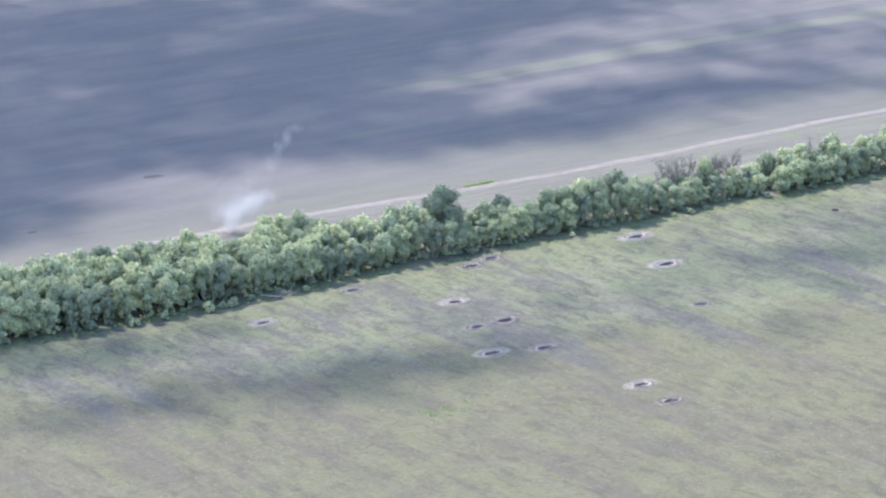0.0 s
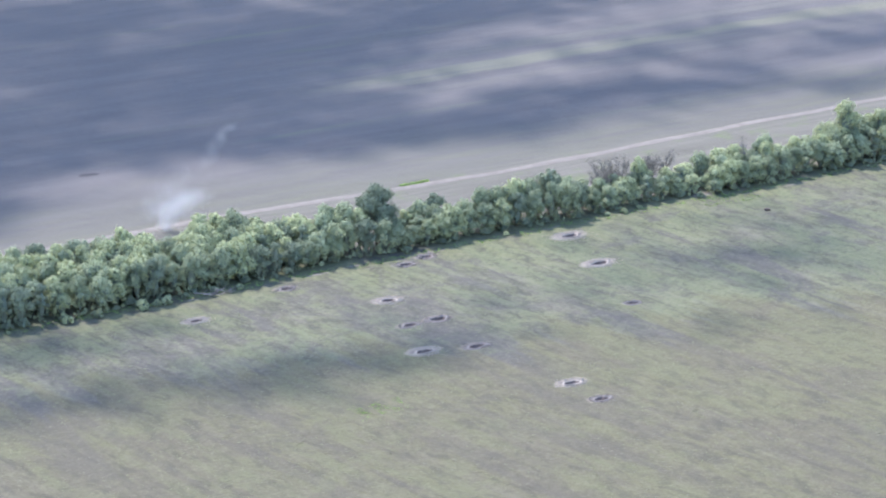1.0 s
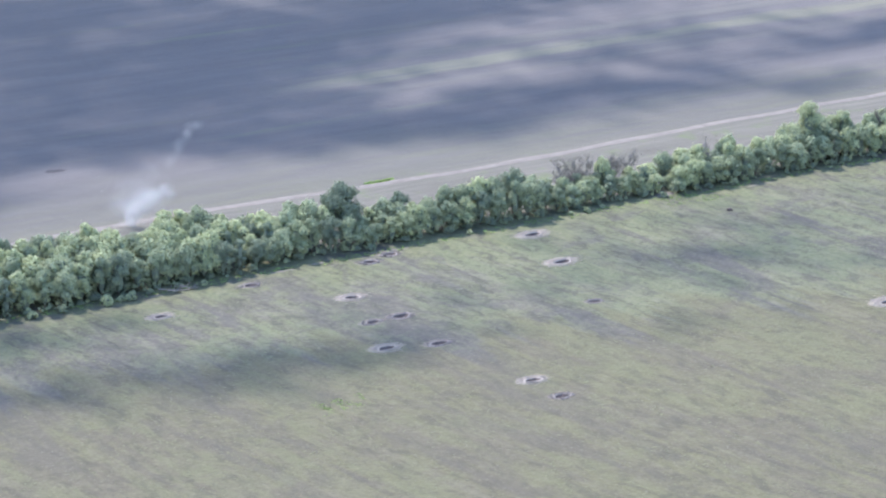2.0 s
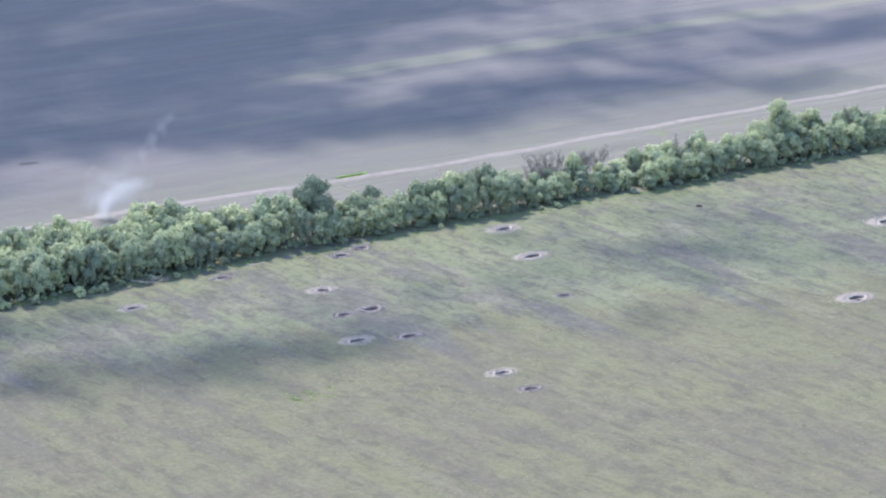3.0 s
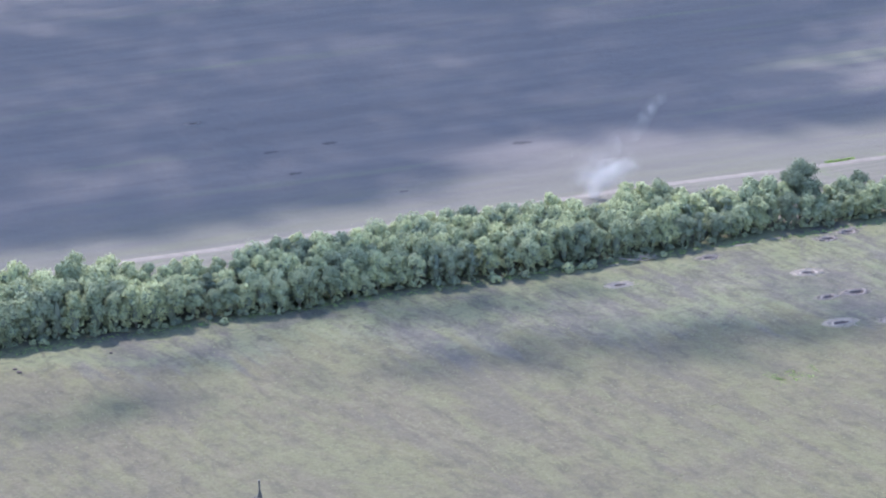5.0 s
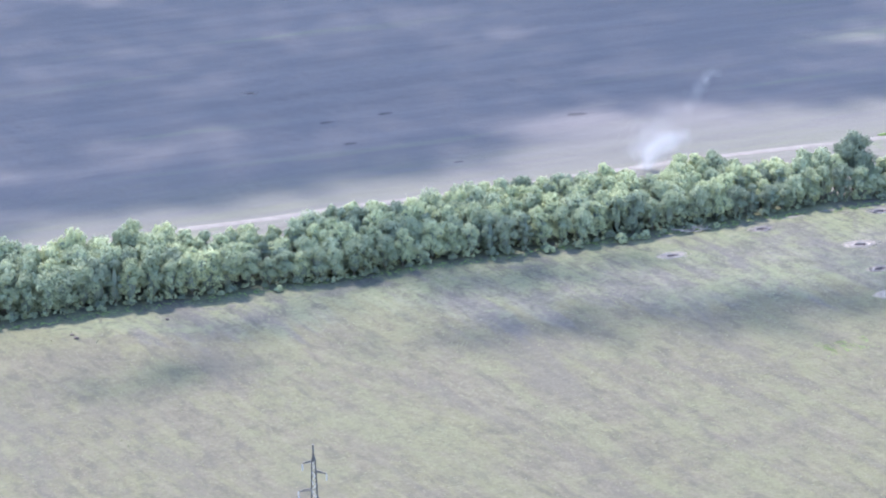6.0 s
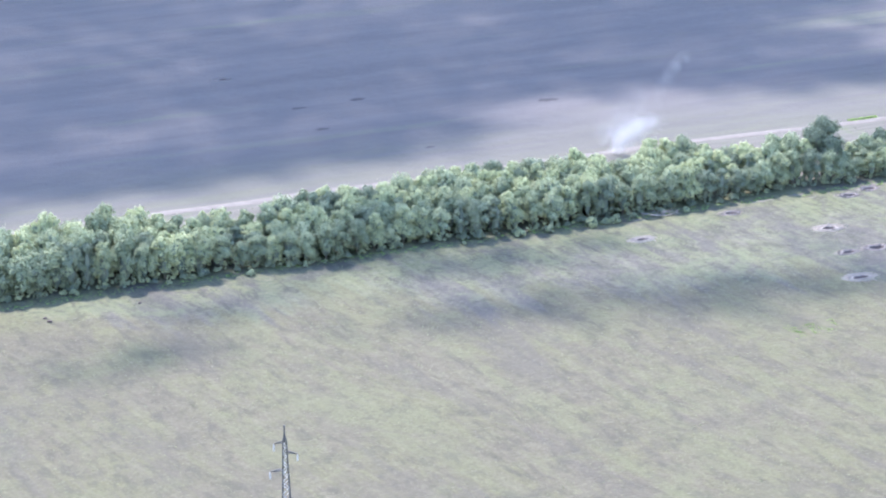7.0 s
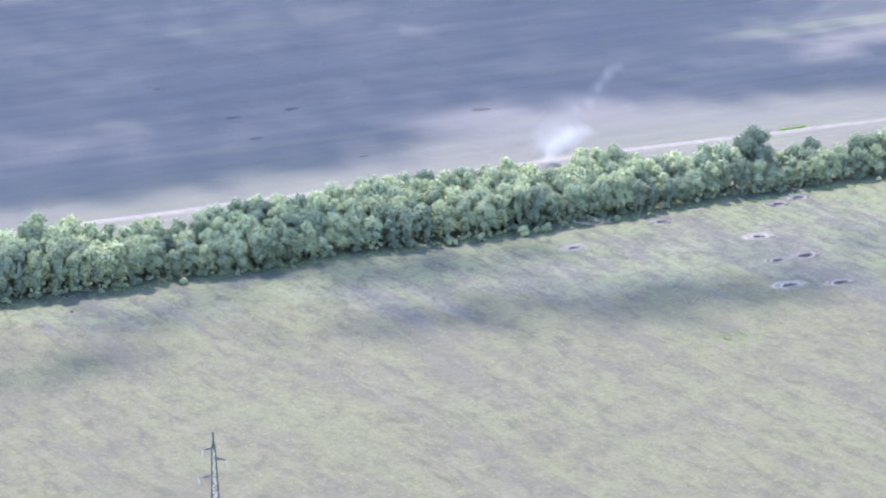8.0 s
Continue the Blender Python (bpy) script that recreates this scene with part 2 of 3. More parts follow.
    torn = math_node(nt, "ADD", cast.outputs["Fac"], math_node(nt, "MULTIPLY", math_node(nt, "SUBTRACT", fine, 0.5), 1.1))
    near = mix(nt, ramp(nt, torn, [(0.35, grey(0)), (0.7, grey(0.85))]), near, mix(nt, grain, (0.27, 0.25, 0.22), (0.38, 0.35, 0.31)))
    colour = mix(nt, k2, mix(nt, k1, near, bare), far)
    colour = mix(nt, 0.48, colour, (0.0, 0.0, 0.0))      # all ground tones darkened evenly by 48 percent
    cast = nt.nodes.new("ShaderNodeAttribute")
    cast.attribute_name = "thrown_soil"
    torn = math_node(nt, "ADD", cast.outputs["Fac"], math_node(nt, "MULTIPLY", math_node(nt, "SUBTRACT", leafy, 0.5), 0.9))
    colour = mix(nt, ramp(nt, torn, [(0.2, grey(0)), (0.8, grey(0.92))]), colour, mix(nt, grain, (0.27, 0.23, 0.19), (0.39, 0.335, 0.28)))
    nt.links.new(colour, bsdf.inputs["Base Color"])
    bsdf.inputs["Roughness"].default_value = 0.95
    bsdf.inputs["Specular IOR Level"].default_value = 0.15
    bump(nt, bsdf, math_node(nt, "ADD", grain, math_node(nt, "MULTIPLY", fine, 0.8)), 0.6, 0.18)
    return m


def soil_material(name, dark, light, scale=1.6, depth=0.15):
    m, nt, bsdf = material(name)
    g = nt.nodes.new("ShaderNodeNewGeometry")
    f = noise_fac(nt, g.outputs["Position"], scale, 6, 0.65)
    c = ramp(nt, f, [(0.32, dark), (0.68, light)])
    nt.links.new(c, bsdf.inputs["Base Color"])
    bsdf.inputs["Roughness"].default_value = 0.95
    bsdf.inputs["Specular IOR Level"].default_value = 0.15
    bump(nt, bsdf, noise_fac(nt, g.outputs["Position"], scale * 3, 5, 0.7), 0.8, depth)
    return m


def leaf_material(name, dark, light, glow=0.12):
    """Leaves: diffuse with some light passing through; each tree and each leaf differs a little."""
    m, nt, bsdf = material(name)
    info = nt.nodes.new("ShaderNodeObjectInfo")
    g = nt.nodes.new("ShaderNodeNewGeometry")
    t = math_node(nt, "ADD", math_node(nt, "MULTIPLY", info.outputs["Random"], 0.8), math_node(nt, "MULTIPLY", g.outputs["Random Per Island"], 0.2))
    c = ramp(nt, t, [(0.15, dark), (0.85, light)])
    patch = noise_fac(nt, g.outputs["Position"], 0.7, 3, 0.6)
    c = mix(nt, ramp(nt, patch, [(0.4, grey(0)), (0.75, grey(0.35))]), c, (light[0] * 1.15, light[1] * 1.08, light[2] * 0.92))
    nt.nodes.remove(bsdf)
    d = nt.nodes.new("ShaderNodeBsdfDiffuse")
    tr = nt.nodes.new("ShaderNodeBsdfTranslucent")
    mx = nt.nodes.new("ShaderNodeMixShader")
    mx.inputs[0].default_value = glow
    for sh, i in ((d, 1), (tr, 2)):
        nt.links.new(c, sh.inputs["Color"])
        nt.links.new(sh.outputs[0], mx.inputs[i])
    nt.links.new(mx.outputs[0], nt.nodes["Material Output"].inputs[0])
    return m


def plain_material(name, base, rough, metal=0.0, vary=0.25, scale=6.0):
    m, nt, bsdf = material(name)
    tc = nt.nodes.new("ShaderNodeTexCoord")
    f = noise_fac(nt, tc.outputs["Object"], scale, 5, 0.6)
    lo = tuple(v * (1 - vary) for v in base)
    hi = tuple(min(1, v * (1 + vary)) for v in base)
    nt.links.new(ramp(nt, f, [(0.3, lo), (0.7, hi)]), bsdf.inputs["Base Color"])
    bsdf.inputs["Roughness"].default_value = rough
    bsdf.inputs["Metallic"].default_value = metal
    return m


FIELD = ground_material()
TRACK = soil_material("track_earth", (0.148, 0.134, 0.118), (0.204, 0.185, 0.163), 0.35, 0.05)
PALE_SOIL = soil_material("pale_subsoil", (0.275, 0.241, 0.205), (0.377, 0.336, 0.287), 0.4, 0.05)
DULL_SOIL = soil_material("dull_soil", (0.177, 0.157, 0.144), (0.235, 0.212, 0.196), 0.6, 0.06)
# browner and darker than the rims; used for pits and clods
PIT_SOIL = soil_material("dark_pit_soil", (0.101, 0.080, 0.073), (0.144, 0.115, 0.106), 0.8)
FAR_PIT = soil_material("dry_pit_soil", (0.062, 0.058, 0.06), (0.082, 0.077, 0.078), 1.5)
BARK = plain_material("bark", (0.118, 0.096, 0.074), 0.9, vary=0.35, scale=3)
DEAD_WOOD = plain_material("dead_wood", (0.200, 0.185, 0.178), 0.9, vary=0.25, scale=3)
LEAF_MID = leaf_material("leaf_mid", (0.231, 0.275, 0.184), (0.367, 0.415, 0.271))
LEAF_PALE = leaf_material("leaf_pale", (0.305, 0.348, 0.219), (0.439, 0.482, 0.289))
LEAF_DARK = leaf_material("leaf_dark", (0.17, 0.21, 0.155), (0.275, 0.32, 0.225))
# darker leaf colour that paints in the shade within the crowns
LEAF_INNER_SHADE = leaf_material("leaf_inner_shade", (0.136, 0.170, 0.145), (0.191, 0.225, 0.183), 0.1)
LEAF_GREY = leaf_material("leaf_grey", (0.137, 0.137, 0.120), (0.205, 0.196, 0.171), 0.2)
GRASS = leaf_material("grass_blade", (0.148, 0.155, 0.098), (0.202, 0.207, 0.134), 0.1)
BRIGHT = leaf_material("weed_leaf", (0.15, 0.225, 0.075), (0.21, 0.295, 0.105), 0.1)
STRAW = leaf_material("straw_blade", (0.166, 0.160, 0.127), (0.219, 0.210, 0.169), 0.1)
# two steel tones: bright bracing paints in sunlit speckle, legs and arms stay dark
STEEL_LIT = plain_material("sunlit_tone_steel", (0.390, 0.394, 0.397), 0.5, 0.0, 0.35, 1.6)
STEEL_DARK = plain_material("dark_tone_steel", (0.113, 0.113, 0.115), 0.7, 0.3, 0.3, 4)
GLAZE = plain_material("white_porcelain", (0.438, 0.438, 0.426), 0.35, vary=0.05)
CONCRETE = plain_material("concrete", (0.213, 0.207, 0.195), 0.9, vary=0.2)
SMOKE = plain_material("smoke_specks", (0.78, 0.76, 0.74), 1.0, vary=0.04)
VAPOUR = plain_material("cloud_vapour", (0.88, 0.88, 0.90), 1.0, vary=0.04)


# ---- mesh helpers ----
def mesh_object(name, verts, faces, mat, parent=None, label="", shade=False):
    me = bpy.data.meshes.new(name)
    me.from_pydata([tuple(v) for v in verts], [], [tuple(f) for f in faces])
    me.materials.append(mat)
    if shade:
        me.polygons.foreach_set("use_smooth", [True] * len(me.polygons))
    me.update()
    ob = new(name, me)
    if parent is not None:
        ob.parent = parent
    return tagged(ob, label)


def part(name, bm, mat, parent, label=""):
    me = bpy.data.meshes.new(name)
    bm.to_mesh(me)
    bm.free()
    me.materials.append(mat)
    ob = new(name, me)
    ob.parent = parent
    return tagged(ob, label)


def thing(name, x, y, z, label, category, group="", turn=0.0, size=1.0):
    ob = new(name)
    ob.empty_display_size = 0.3
    ob.matrix_world = pose(x, y, z, 0, 0, turn) @ Matrix.Scale(size, 4)
    return tagged(ob, label, category, group)


def beam(bm, a, b, w, h=None):
    """A straight bar from a to b."""
    a, b = Vector(a), Vector(b)
    h = w if h is None else h
    turn = (b - a).to_track_quat("Z", "Y").to_matrix().to_4x4()
    m = Matrix.Translation((a + b) / 2) @ turn @ Matrix.Diagonal((w, h, (b - a).length, 1))
    bmesh.ops.create_cube(bm, size=1.0, matrix=m)


def limb(bm, a, b, ra, rb, sides=6):
    """A tapered round limb from a to b."""
    a, b = Vector(a), Vector(b)
    turn = (b - a).to_track_quat("Z", "Y").to_matrix().to_4x4()
    bmesh.ops.create_cone(bm, cap_ends=True, segments=sides, radius1=ra, radius2=rb, depth=(b - a).length, matrix=Matrix.Translation((a + b) / 2) @ turn)


# ---- ground ----
def graded(lo, hi, step, reach):
    inner = list(np.arange(lo, hi + step, step))
    out, d, v = [], step, inner[-1]
    while v < reach:
        d *= 1.35
        v += d
        out.append(v)
    low, d, v = [], step, inner[0]
    while v > -reach:
        d *= 1.35
        v -= d
        low.append(v)
    return np.array(low[::-1] + inner + out)


def build_ground():
    xs, ys = graded(-225, 165, 0.95, 4500), graded(345, 740, 0.95, 4500)
    X, Y = np.meshgrid(xs, ys)
    Z = ground_z(X, Y)
    rng = np.random.default_rng(3)
    s, n = to_sn(X, Y)
    clod = rng.normal(0, 1, X.shape)
    Z += 0.035 * clod * ((np.abs(X + 30) < 200) & (np.abs(Y - 540) < 205))
    Z = np.where(np.abs(n - road_mid(s)) < 2.0, ground_z(X, Y) - 0.04, Z)
    for cx, cy, r, reach, kind in CRATERS:
        if kind == "dark":
            continue
        d = np.hypot(((X - cx) * ALONG[0] + (Y - cy) * ALONG[1]) / 1.4, ((X - cx) * ACROSS[0] + (Y - cy) * ACROSS[1]) / 0.74)
        Z = np.where(d < r * 2.2, ground_z(X, Y), Z)
        Z -= 1.6 * (1 - smooth(r * 0.6, r * 1.05, d)) + 0.08 * (1 - smooth(r * 1.0, r * 1.2, d))
    h, w = X.shape
    verts = np.stack([X.ravel(), Y.ravel(), Z.ravel()], 1)
    i = np.arange(h * w).reshape(h, w)
    faces = np.stack([i[:-1, :-1], i[:-1, 1:], i[1:, 1:], i[1:, :-1]], -1).reshape(-1, 4)
    ob = mesh_object("ground", verts.tolist(), faces.tolist(), FIELD, shade=True)
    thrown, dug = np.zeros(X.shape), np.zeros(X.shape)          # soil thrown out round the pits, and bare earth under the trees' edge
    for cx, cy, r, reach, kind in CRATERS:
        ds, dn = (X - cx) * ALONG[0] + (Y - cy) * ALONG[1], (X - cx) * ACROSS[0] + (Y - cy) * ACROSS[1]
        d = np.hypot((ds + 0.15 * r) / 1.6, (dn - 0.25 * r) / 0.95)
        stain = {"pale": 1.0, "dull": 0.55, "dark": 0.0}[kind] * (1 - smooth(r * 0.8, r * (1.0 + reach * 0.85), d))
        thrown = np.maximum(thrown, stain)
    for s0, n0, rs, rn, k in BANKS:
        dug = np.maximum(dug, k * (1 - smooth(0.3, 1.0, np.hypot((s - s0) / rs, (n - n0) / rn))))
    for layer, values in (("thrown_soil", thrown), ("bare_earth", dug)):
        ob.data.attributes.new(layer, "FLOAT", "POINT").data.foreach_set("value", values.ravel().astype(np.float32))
    tagged(ob, "patchy green field and worked grey soil beyond the trees", "field", kind="structure")


def build_road():
    """A dirt track with two worn ruts and a low middle strip."""
    profile = [(-1.25, -0.10), (-0.95, 0.03), (-0.7, -0.02), (-0.4, 0.03), (0.0, 0.05), (0.4, 0.03), (0.7, -0.02), (0.95, 0.03), (1.25, -0.10)]
    rng = random.Random(5)
    verts, faces = [], []
    k = len(profile)
    stations = np.arange(-420, 420, 2.5)
    for i, s in enumerate(stations):
        mid = float(road_mid(s))
        for dn, dz in profile:
            edge = abs(dn) > 0.9
            worn = 0.14 * math.sin(s * 0.21 + dn) + 0.1 * math.sin(s * 0.057 + 2 * dn) + rng.uniform(-0.08, 0.08)
            x, y = plan(s, mid + dn * (1 + (worn if edge else 0)))
            verts.append((x, y, ground_z(x, y) + dz + 0.02))
        if i:
            a = (i - 1) * k
            faces += [(a + j, a + k + j, a + k + j + 1, a + j + 1) for j in range(k - 1)]
    ob = mesh_object("road", verts, faces, TRACK, shade=True)
    tagged(ob, "pale dirt track along the windbreak", "track", kind="structure")


build_ground()
build_road()

# ---- trees of the windbreak ----
def leaf_cloud(rng, clumps, count, size):
    """Leaves over the outside of rounded clumps (centre, radius, the way it faces, weight), as small blades."""
    verts, faces = [], []
    for c, r, out, _ in rng.choices(clumps, [k * r * r for _, r, _, k in clumps], k=count):
        v = (Vector((rng.gauss(0, 1), rng.gauss(0, 1), rng.gauss(0, 1))).normalized() + out * 0.55).normalized()
        q = c + v * r
        ripple = 1 + 0.65 * noise.noise(Vector((q.x * 2.3, q.y * 2.3, q.z * 0.8)))
        p = c + v * r * ripple * (rng.uniform(0.72, 1.05) if rng.random() < 0.85 else rng.uniform(1.0, 1.3))
        p.z = max(0.05, p.z)
        nrm = (v + Vector((rng.gauss(0, 0.36), rng.gauss(0, 0.36), rng.gauss(0.1, 0.36)))).normalized()
        side = nrm.cross(Vector((rng.gauss(0, 1), rng.gauss(0, 1), rng.gauss(0, 1)))).normalized()
        up = nrm.cross(side)
        h = size * rng.uniform(0.7, 1.4)
        w = h * rng.uniform(0.45, 0.75)
        i = len(verts)
        verts += [p - side * w, p + side * w, p + up * h + nrm * h * rng.uniform(-0.3, 0.3)]
        faces.append((i, i + 1, i + 2))
    return verts, faces


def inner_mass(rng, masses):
    """Lumps for the leaves and twigs inside a crown, coloured dark as shade."""
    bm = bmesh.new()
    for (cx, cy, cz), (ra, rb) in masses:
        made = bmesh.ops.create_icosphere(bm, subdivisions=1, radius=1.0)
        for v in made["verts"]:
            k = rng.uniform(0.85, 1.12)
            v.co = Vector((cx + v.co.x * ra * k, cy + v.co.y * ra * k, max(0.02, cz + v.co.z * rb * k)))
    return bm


def build_tree(seed, height, spread, mat, label, leaves=6600, size=0.205, stem=0.12, low=0.0, category="tree", domes=8, deep=0.64):
    """A trunk with limbs under a crown of rounded domes, each dome a heap of leafy clumps."""
    rng = random.Random(seed)
    name = "tree" if category == "tree" else "bush"
    root = thing(name, 0, 0, 0, label, category, "trees of the windbreak" if name == "tree" else "bushes along the windbreak")
    heads = [(Vector((rng.uniform(-0.1, 0.1) * spread, rng.uniform(-0.1, 0.1) * spread, 0)), height, spread * rng.uniform(0.42, 0.52))]
    for i in range(domes):
        a = i * 2.4 + rng.uniform(-0.5, 0.5)
        off = spread * rng.uniform(0.30, 0.66)
        heads.append((Vector((math.cos(a) * off, math.sin(a) * off, 0)), height * rng.uniform(deep, 0.97), spread * rng.uniform(0.26, 0.46)))
    for i in range(4 if low < 0.1 else 2):          # lower sprays on the flanks
        a = i * 1.257 + rng.uniform(-0.4, 0.4)
        off = spread * rng.uniform(0.55, 0.78)
        heads.append((Vector((math.cos(a) * off, math.sin(a) * off, 0)), height * rng.uniform(0.46 + low, 0.66), spread * rng.uniform(0.28, 0.40)))
    clumps = []
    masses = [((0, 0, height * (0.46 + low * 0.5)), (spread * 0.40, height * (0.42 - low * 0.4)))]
    bm = bmesh.new()
    limb(bm, (0, 0, -0.3), (0, 0, height * 0.45), stem * 1.4, stem)
    for at, top, r in heads:
        c = at + Vector((0, 0, max(r * 0.8, top - r)))
        limb(bm, (at.x * 0.05, at.y * 0.05, height * 0.2), c, stem * 0.55, stem * 0.12, 5)
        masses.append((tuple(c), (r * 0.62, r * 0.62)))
        clumps.append((c, r * 0.98, Vector((0, 0, 0.8)), 1.1))
        for k in range(13):
            z = 1 - 1.3 * (k + rng.random()) / 13
            b = k * 2.4 + rng.uniform(-0.4, 0.4)
            w = math.sqrt(max(0.0, 1 - z * z))
            out = Vector((math.cos(b) * w, math.sin(b) * w, z))
            q = r * rng.uniform(0.18, 0.46)
            clumps.append((c + Vector((out.x, out.y, out.z * 1.12)) * (r * rng.uniform(0.72, 1.15) - q * 0.35), q, (out + Vector((0, 0, 0.35))).normalized(), 0.55))
    for _ in range(int(height * spread * (1.0 if low < 0.1 else 0.15))):           # leaves under the overhang, down to the ground
        b, z = rng.uniform(0, 6.283), rng.uniform(0.02, 0.45)
        out = Vector((math.cos(b), math.sin(b), 0))
        clumps.append((out * spread * rng.uniform(0.40, 0.62) + Vector((0, 0, height * z)), spread * rng.uniform(0.12, 0.2), (out - Vector((0, 0, 0.4))).normalized(), 0.8))
    part("trunk", bm, BARK, root)
    v, f = leaf_cloud(rng, clumps, leaves, size)
    mesh_object("crown", v, f, mat, root)
    part("inner_foliage", inner_mass(rng, masses), LEAF_INNER_SHADE, root, "inner foliage coloured dark to stand for shade")
    return root


def build_bare_tree(seed, height, spread, label, tufts):
    """A mostly leafless tree: a trunk, forking limbs and twigs, with a few grey leaves left."""
    rng = random.Random(seed)
    root = thing("tree", 0, 0, 0, label, "tree", "trees of the windbreak")
    bm = bmesh.new()
    tips = []
    limb(bm, (0, 0, -0.3), (0, 0, height * 0.4), 0.16, 0.11)
    limb(bm, (0, 0, height * 0.4), (0.1, 0.05, height * 0.85), 0.11, 0.03)
    part("trunk", bm, DEAD_WOOD, root)
    bm = bmesh.new()
    for i in range(15):
        a, f = i * 2.4, rng.uniform(0.25, 0.8)
        base = Vector((0, 0, height * f))
        end = base + Vector((math.cos(a) * spread * rng.uniform(0.6, 1), math.sin(a) * spread * rng.uniform(0.6, 1), height * rng.uniform(0.12, 0.26)))
        limb(bm, base, end, 0.05, 0.02, 5)
        for _ in range(16):
            st = base.lerp(end, rng.uniform(0.35, 1))
            tw = st + Vector((rng.gauss(0, 0.4), rng.gauss(0, 0.4), rng.uniform(0.3, 1.2)))
            limb(bm, st, tw, 0.02, 0.01, 3)
            tips.append(tw)
    part("branchwork", bm, DEAD_WOOD, root)
    v, f = leaf_cloud(rng, [(t, 0.35, Vector((0, 0, 1)), 1.0) for t in tips], tufts, 0.15)
    mesh_object("crown", v, f, LEAF_GREY, root)
    return root


MODELS = {
    "mid": [build_tree(11 + i, h, w, LEAF_MID, lab, domes=k) for i, (h, w, k, lab) in enumerate((
        (7.8, 2.8, 8, "leafy green windbreak tree with a lumpy rounded crown"),
        (6.9, 2.6, 6, "compact bushy green windbreak tree"),
        (8.6, 2.4, 6, "tall green windbreak tree with a narrow lumpy crown"),
        (8.0, 3.1, 10, "broad green windbreak tree with many rounded heads")))],
    "pale": [build_tree(31 + i, h, w, LEAF_PALE, lab, domes=k) for i, (h, w, k, lab) in enumerate((
        (7.2, 2.8, 8, "yellowish green windbreak tree with a bright crown"),
        (8.3, 2.4, 6, "pale green windbreak tree with a feathery outline"),
        (7.6, 3.1, 10, "broad pale green windbreak tree with rounded heads")))],
    "dark": [build_tree(51 + i, h, w, LEAF_DARK, lab, domes=k) for i, (h, w, k, lab) in enumerate((
        (7.9, 2.6, 7, "dark green windbreak tree with dense foliage"),
        (9.0, 1.9, 4, "slender dark green windbreak tree")))],
    "front": [build_tree(71 + i, h, w, LEAF_MID if i else LEAF_PALE, lab, 5600, 0.2, domes=k) for i, (h, w, k, lab) in enumerate((
        (5.4, 2.5, 6, "low rounded green tree beside the field"),
        (6.0, 2.3, 5, "low dull green tree beside the field"),
        (5.6, 2.8, 8, "low spreading green tree beside the field")))],
    "bush": [build_tree(91 + i, h, w, m, lab, 900, 0.16, 0.05, 0.0, "bush", 3) for i, (h, w, m, lab) in enumerate((
        (1.7, 1.2, LEAF_PALE, "small pale green bush beside the field"),
        (2.4, 1.4, LEAF_MID, "rounded green bush beside the field"),
        (2.0, 1.5, LEAF_DARK, "low dark green bush at the foot of the trees")))],
    "bare": [build_bare_tree(111, 9.0, 2.4, "grey half-dead tree with sparse leaves", 1100),
             build_bare_tree(112, 8.0, 2.0, "grey leafless tree with thin upright branches", 700),
             build_bare_tree(113, 9.0, 0.8, "thin grey leafless sapling above the green crowns", 60)],
    "lone": [build_tree(131, 12.0, 4.3, LEAF_DARK, "large dark green tree much taller than its neighbours", 15000, 0.22, 0.22, 0.15, domes=16, deep=0.62),
             build_tree(132, 13.0, 2.9, LEAF_PALE, "tall pale green tree much taller than its neighbours", 7600, 0.2, 0.2, 0.3, domes=12, deep=0.55),
             build_tree(133, 9.8, 2.5, LEAF_PALE, "domed pale green tree in the windbreak", 7000, 0.2, 0.2, 0.15, domes=9)],
}
used = set()


def plant(kind, which, s, n, wide, turn, tall=1.0):
    """Stands a tree on the plan; wide scales it across and tall upwards."""
    x, y = plan(s, n)
    m = pose(x, y, float(ground_z(x, y)) - 0.05, 0, 0, turn)
    src = MODELS[kind][which]
    ob = copy_thing(src, m) if src.name in used else src
    used.add(src.name)
    ob.matrix_basis = m @ Matrix.Diagonal((wide, wide, tall, 1))
    return ob


def belt_front(s):
    """Where the foliage facing the near field begins."""
    return float(np.interp(s, [-178, -152, -145, -130, -120, -106, -99, -90, -86, -77, -60, -53, -40, -34, -22, -9, -2, 4, 16, 23, 36, 41, 64, 78, 99, 108, 122, 130, 140],
                           [-0.5, 0.2, -1.4, -0.8, -1.8, -3.6, -2.6, -2.2, -0.4, -2.2, -2.8, -1.6, -2.0, -0.8, -1.6, 0.0, 1.0, -0.3, -0.9, 0.1, 0.0, -1.0, 0.1, -0.6, -2.0, -0.3, -1.4, -1.2, -0.7]))


def belt_depth(s):
    """How deep the windbreak is at s."""
    return float(np.interp(s, [-180, -150, -120, -95, -70, -50, -38, -27, -16, -8, 0, 30, 60, 100, 170], [15.5, 15.5, 16, 18, 19, 16.5, 15.5, 16, 15.5, 12, 10.5, 8.2, 8.0, 8.6, 9]))


def belt_top(s):
    """How high the crowns at the back of the windbreak reach."""
    return float(np.interp(s, [-150, -140, -136, -127, -120, -112, -94, -84, -78, -72, -60, -52, -47, -40, -37, -29, -22, -14, -9, -2, 8, 14, 18, 22, 30, 40, 47, 51, 66, 75, 80, 84, 95, 99, 106, 116, 126, 133, 150],
                           [10.4, 10.2, 8.6, 9.3, 6.8, 7.5, 8.3, 7.5, 8.2, 8.6, 8.9, 8.6, 9.2, 8.2, 7.3, 8.8, 8.5, 6.5, 8.4, 9.0, 6.0, 5.6, 8.0, 6.8, 8.2, 8.8, 9.0, 6.5, 6.4, 5.2, 5.2, 7.2, 6.6, 7.6, 6.8, 7.5, 8.3, 7.4, 7.5]))


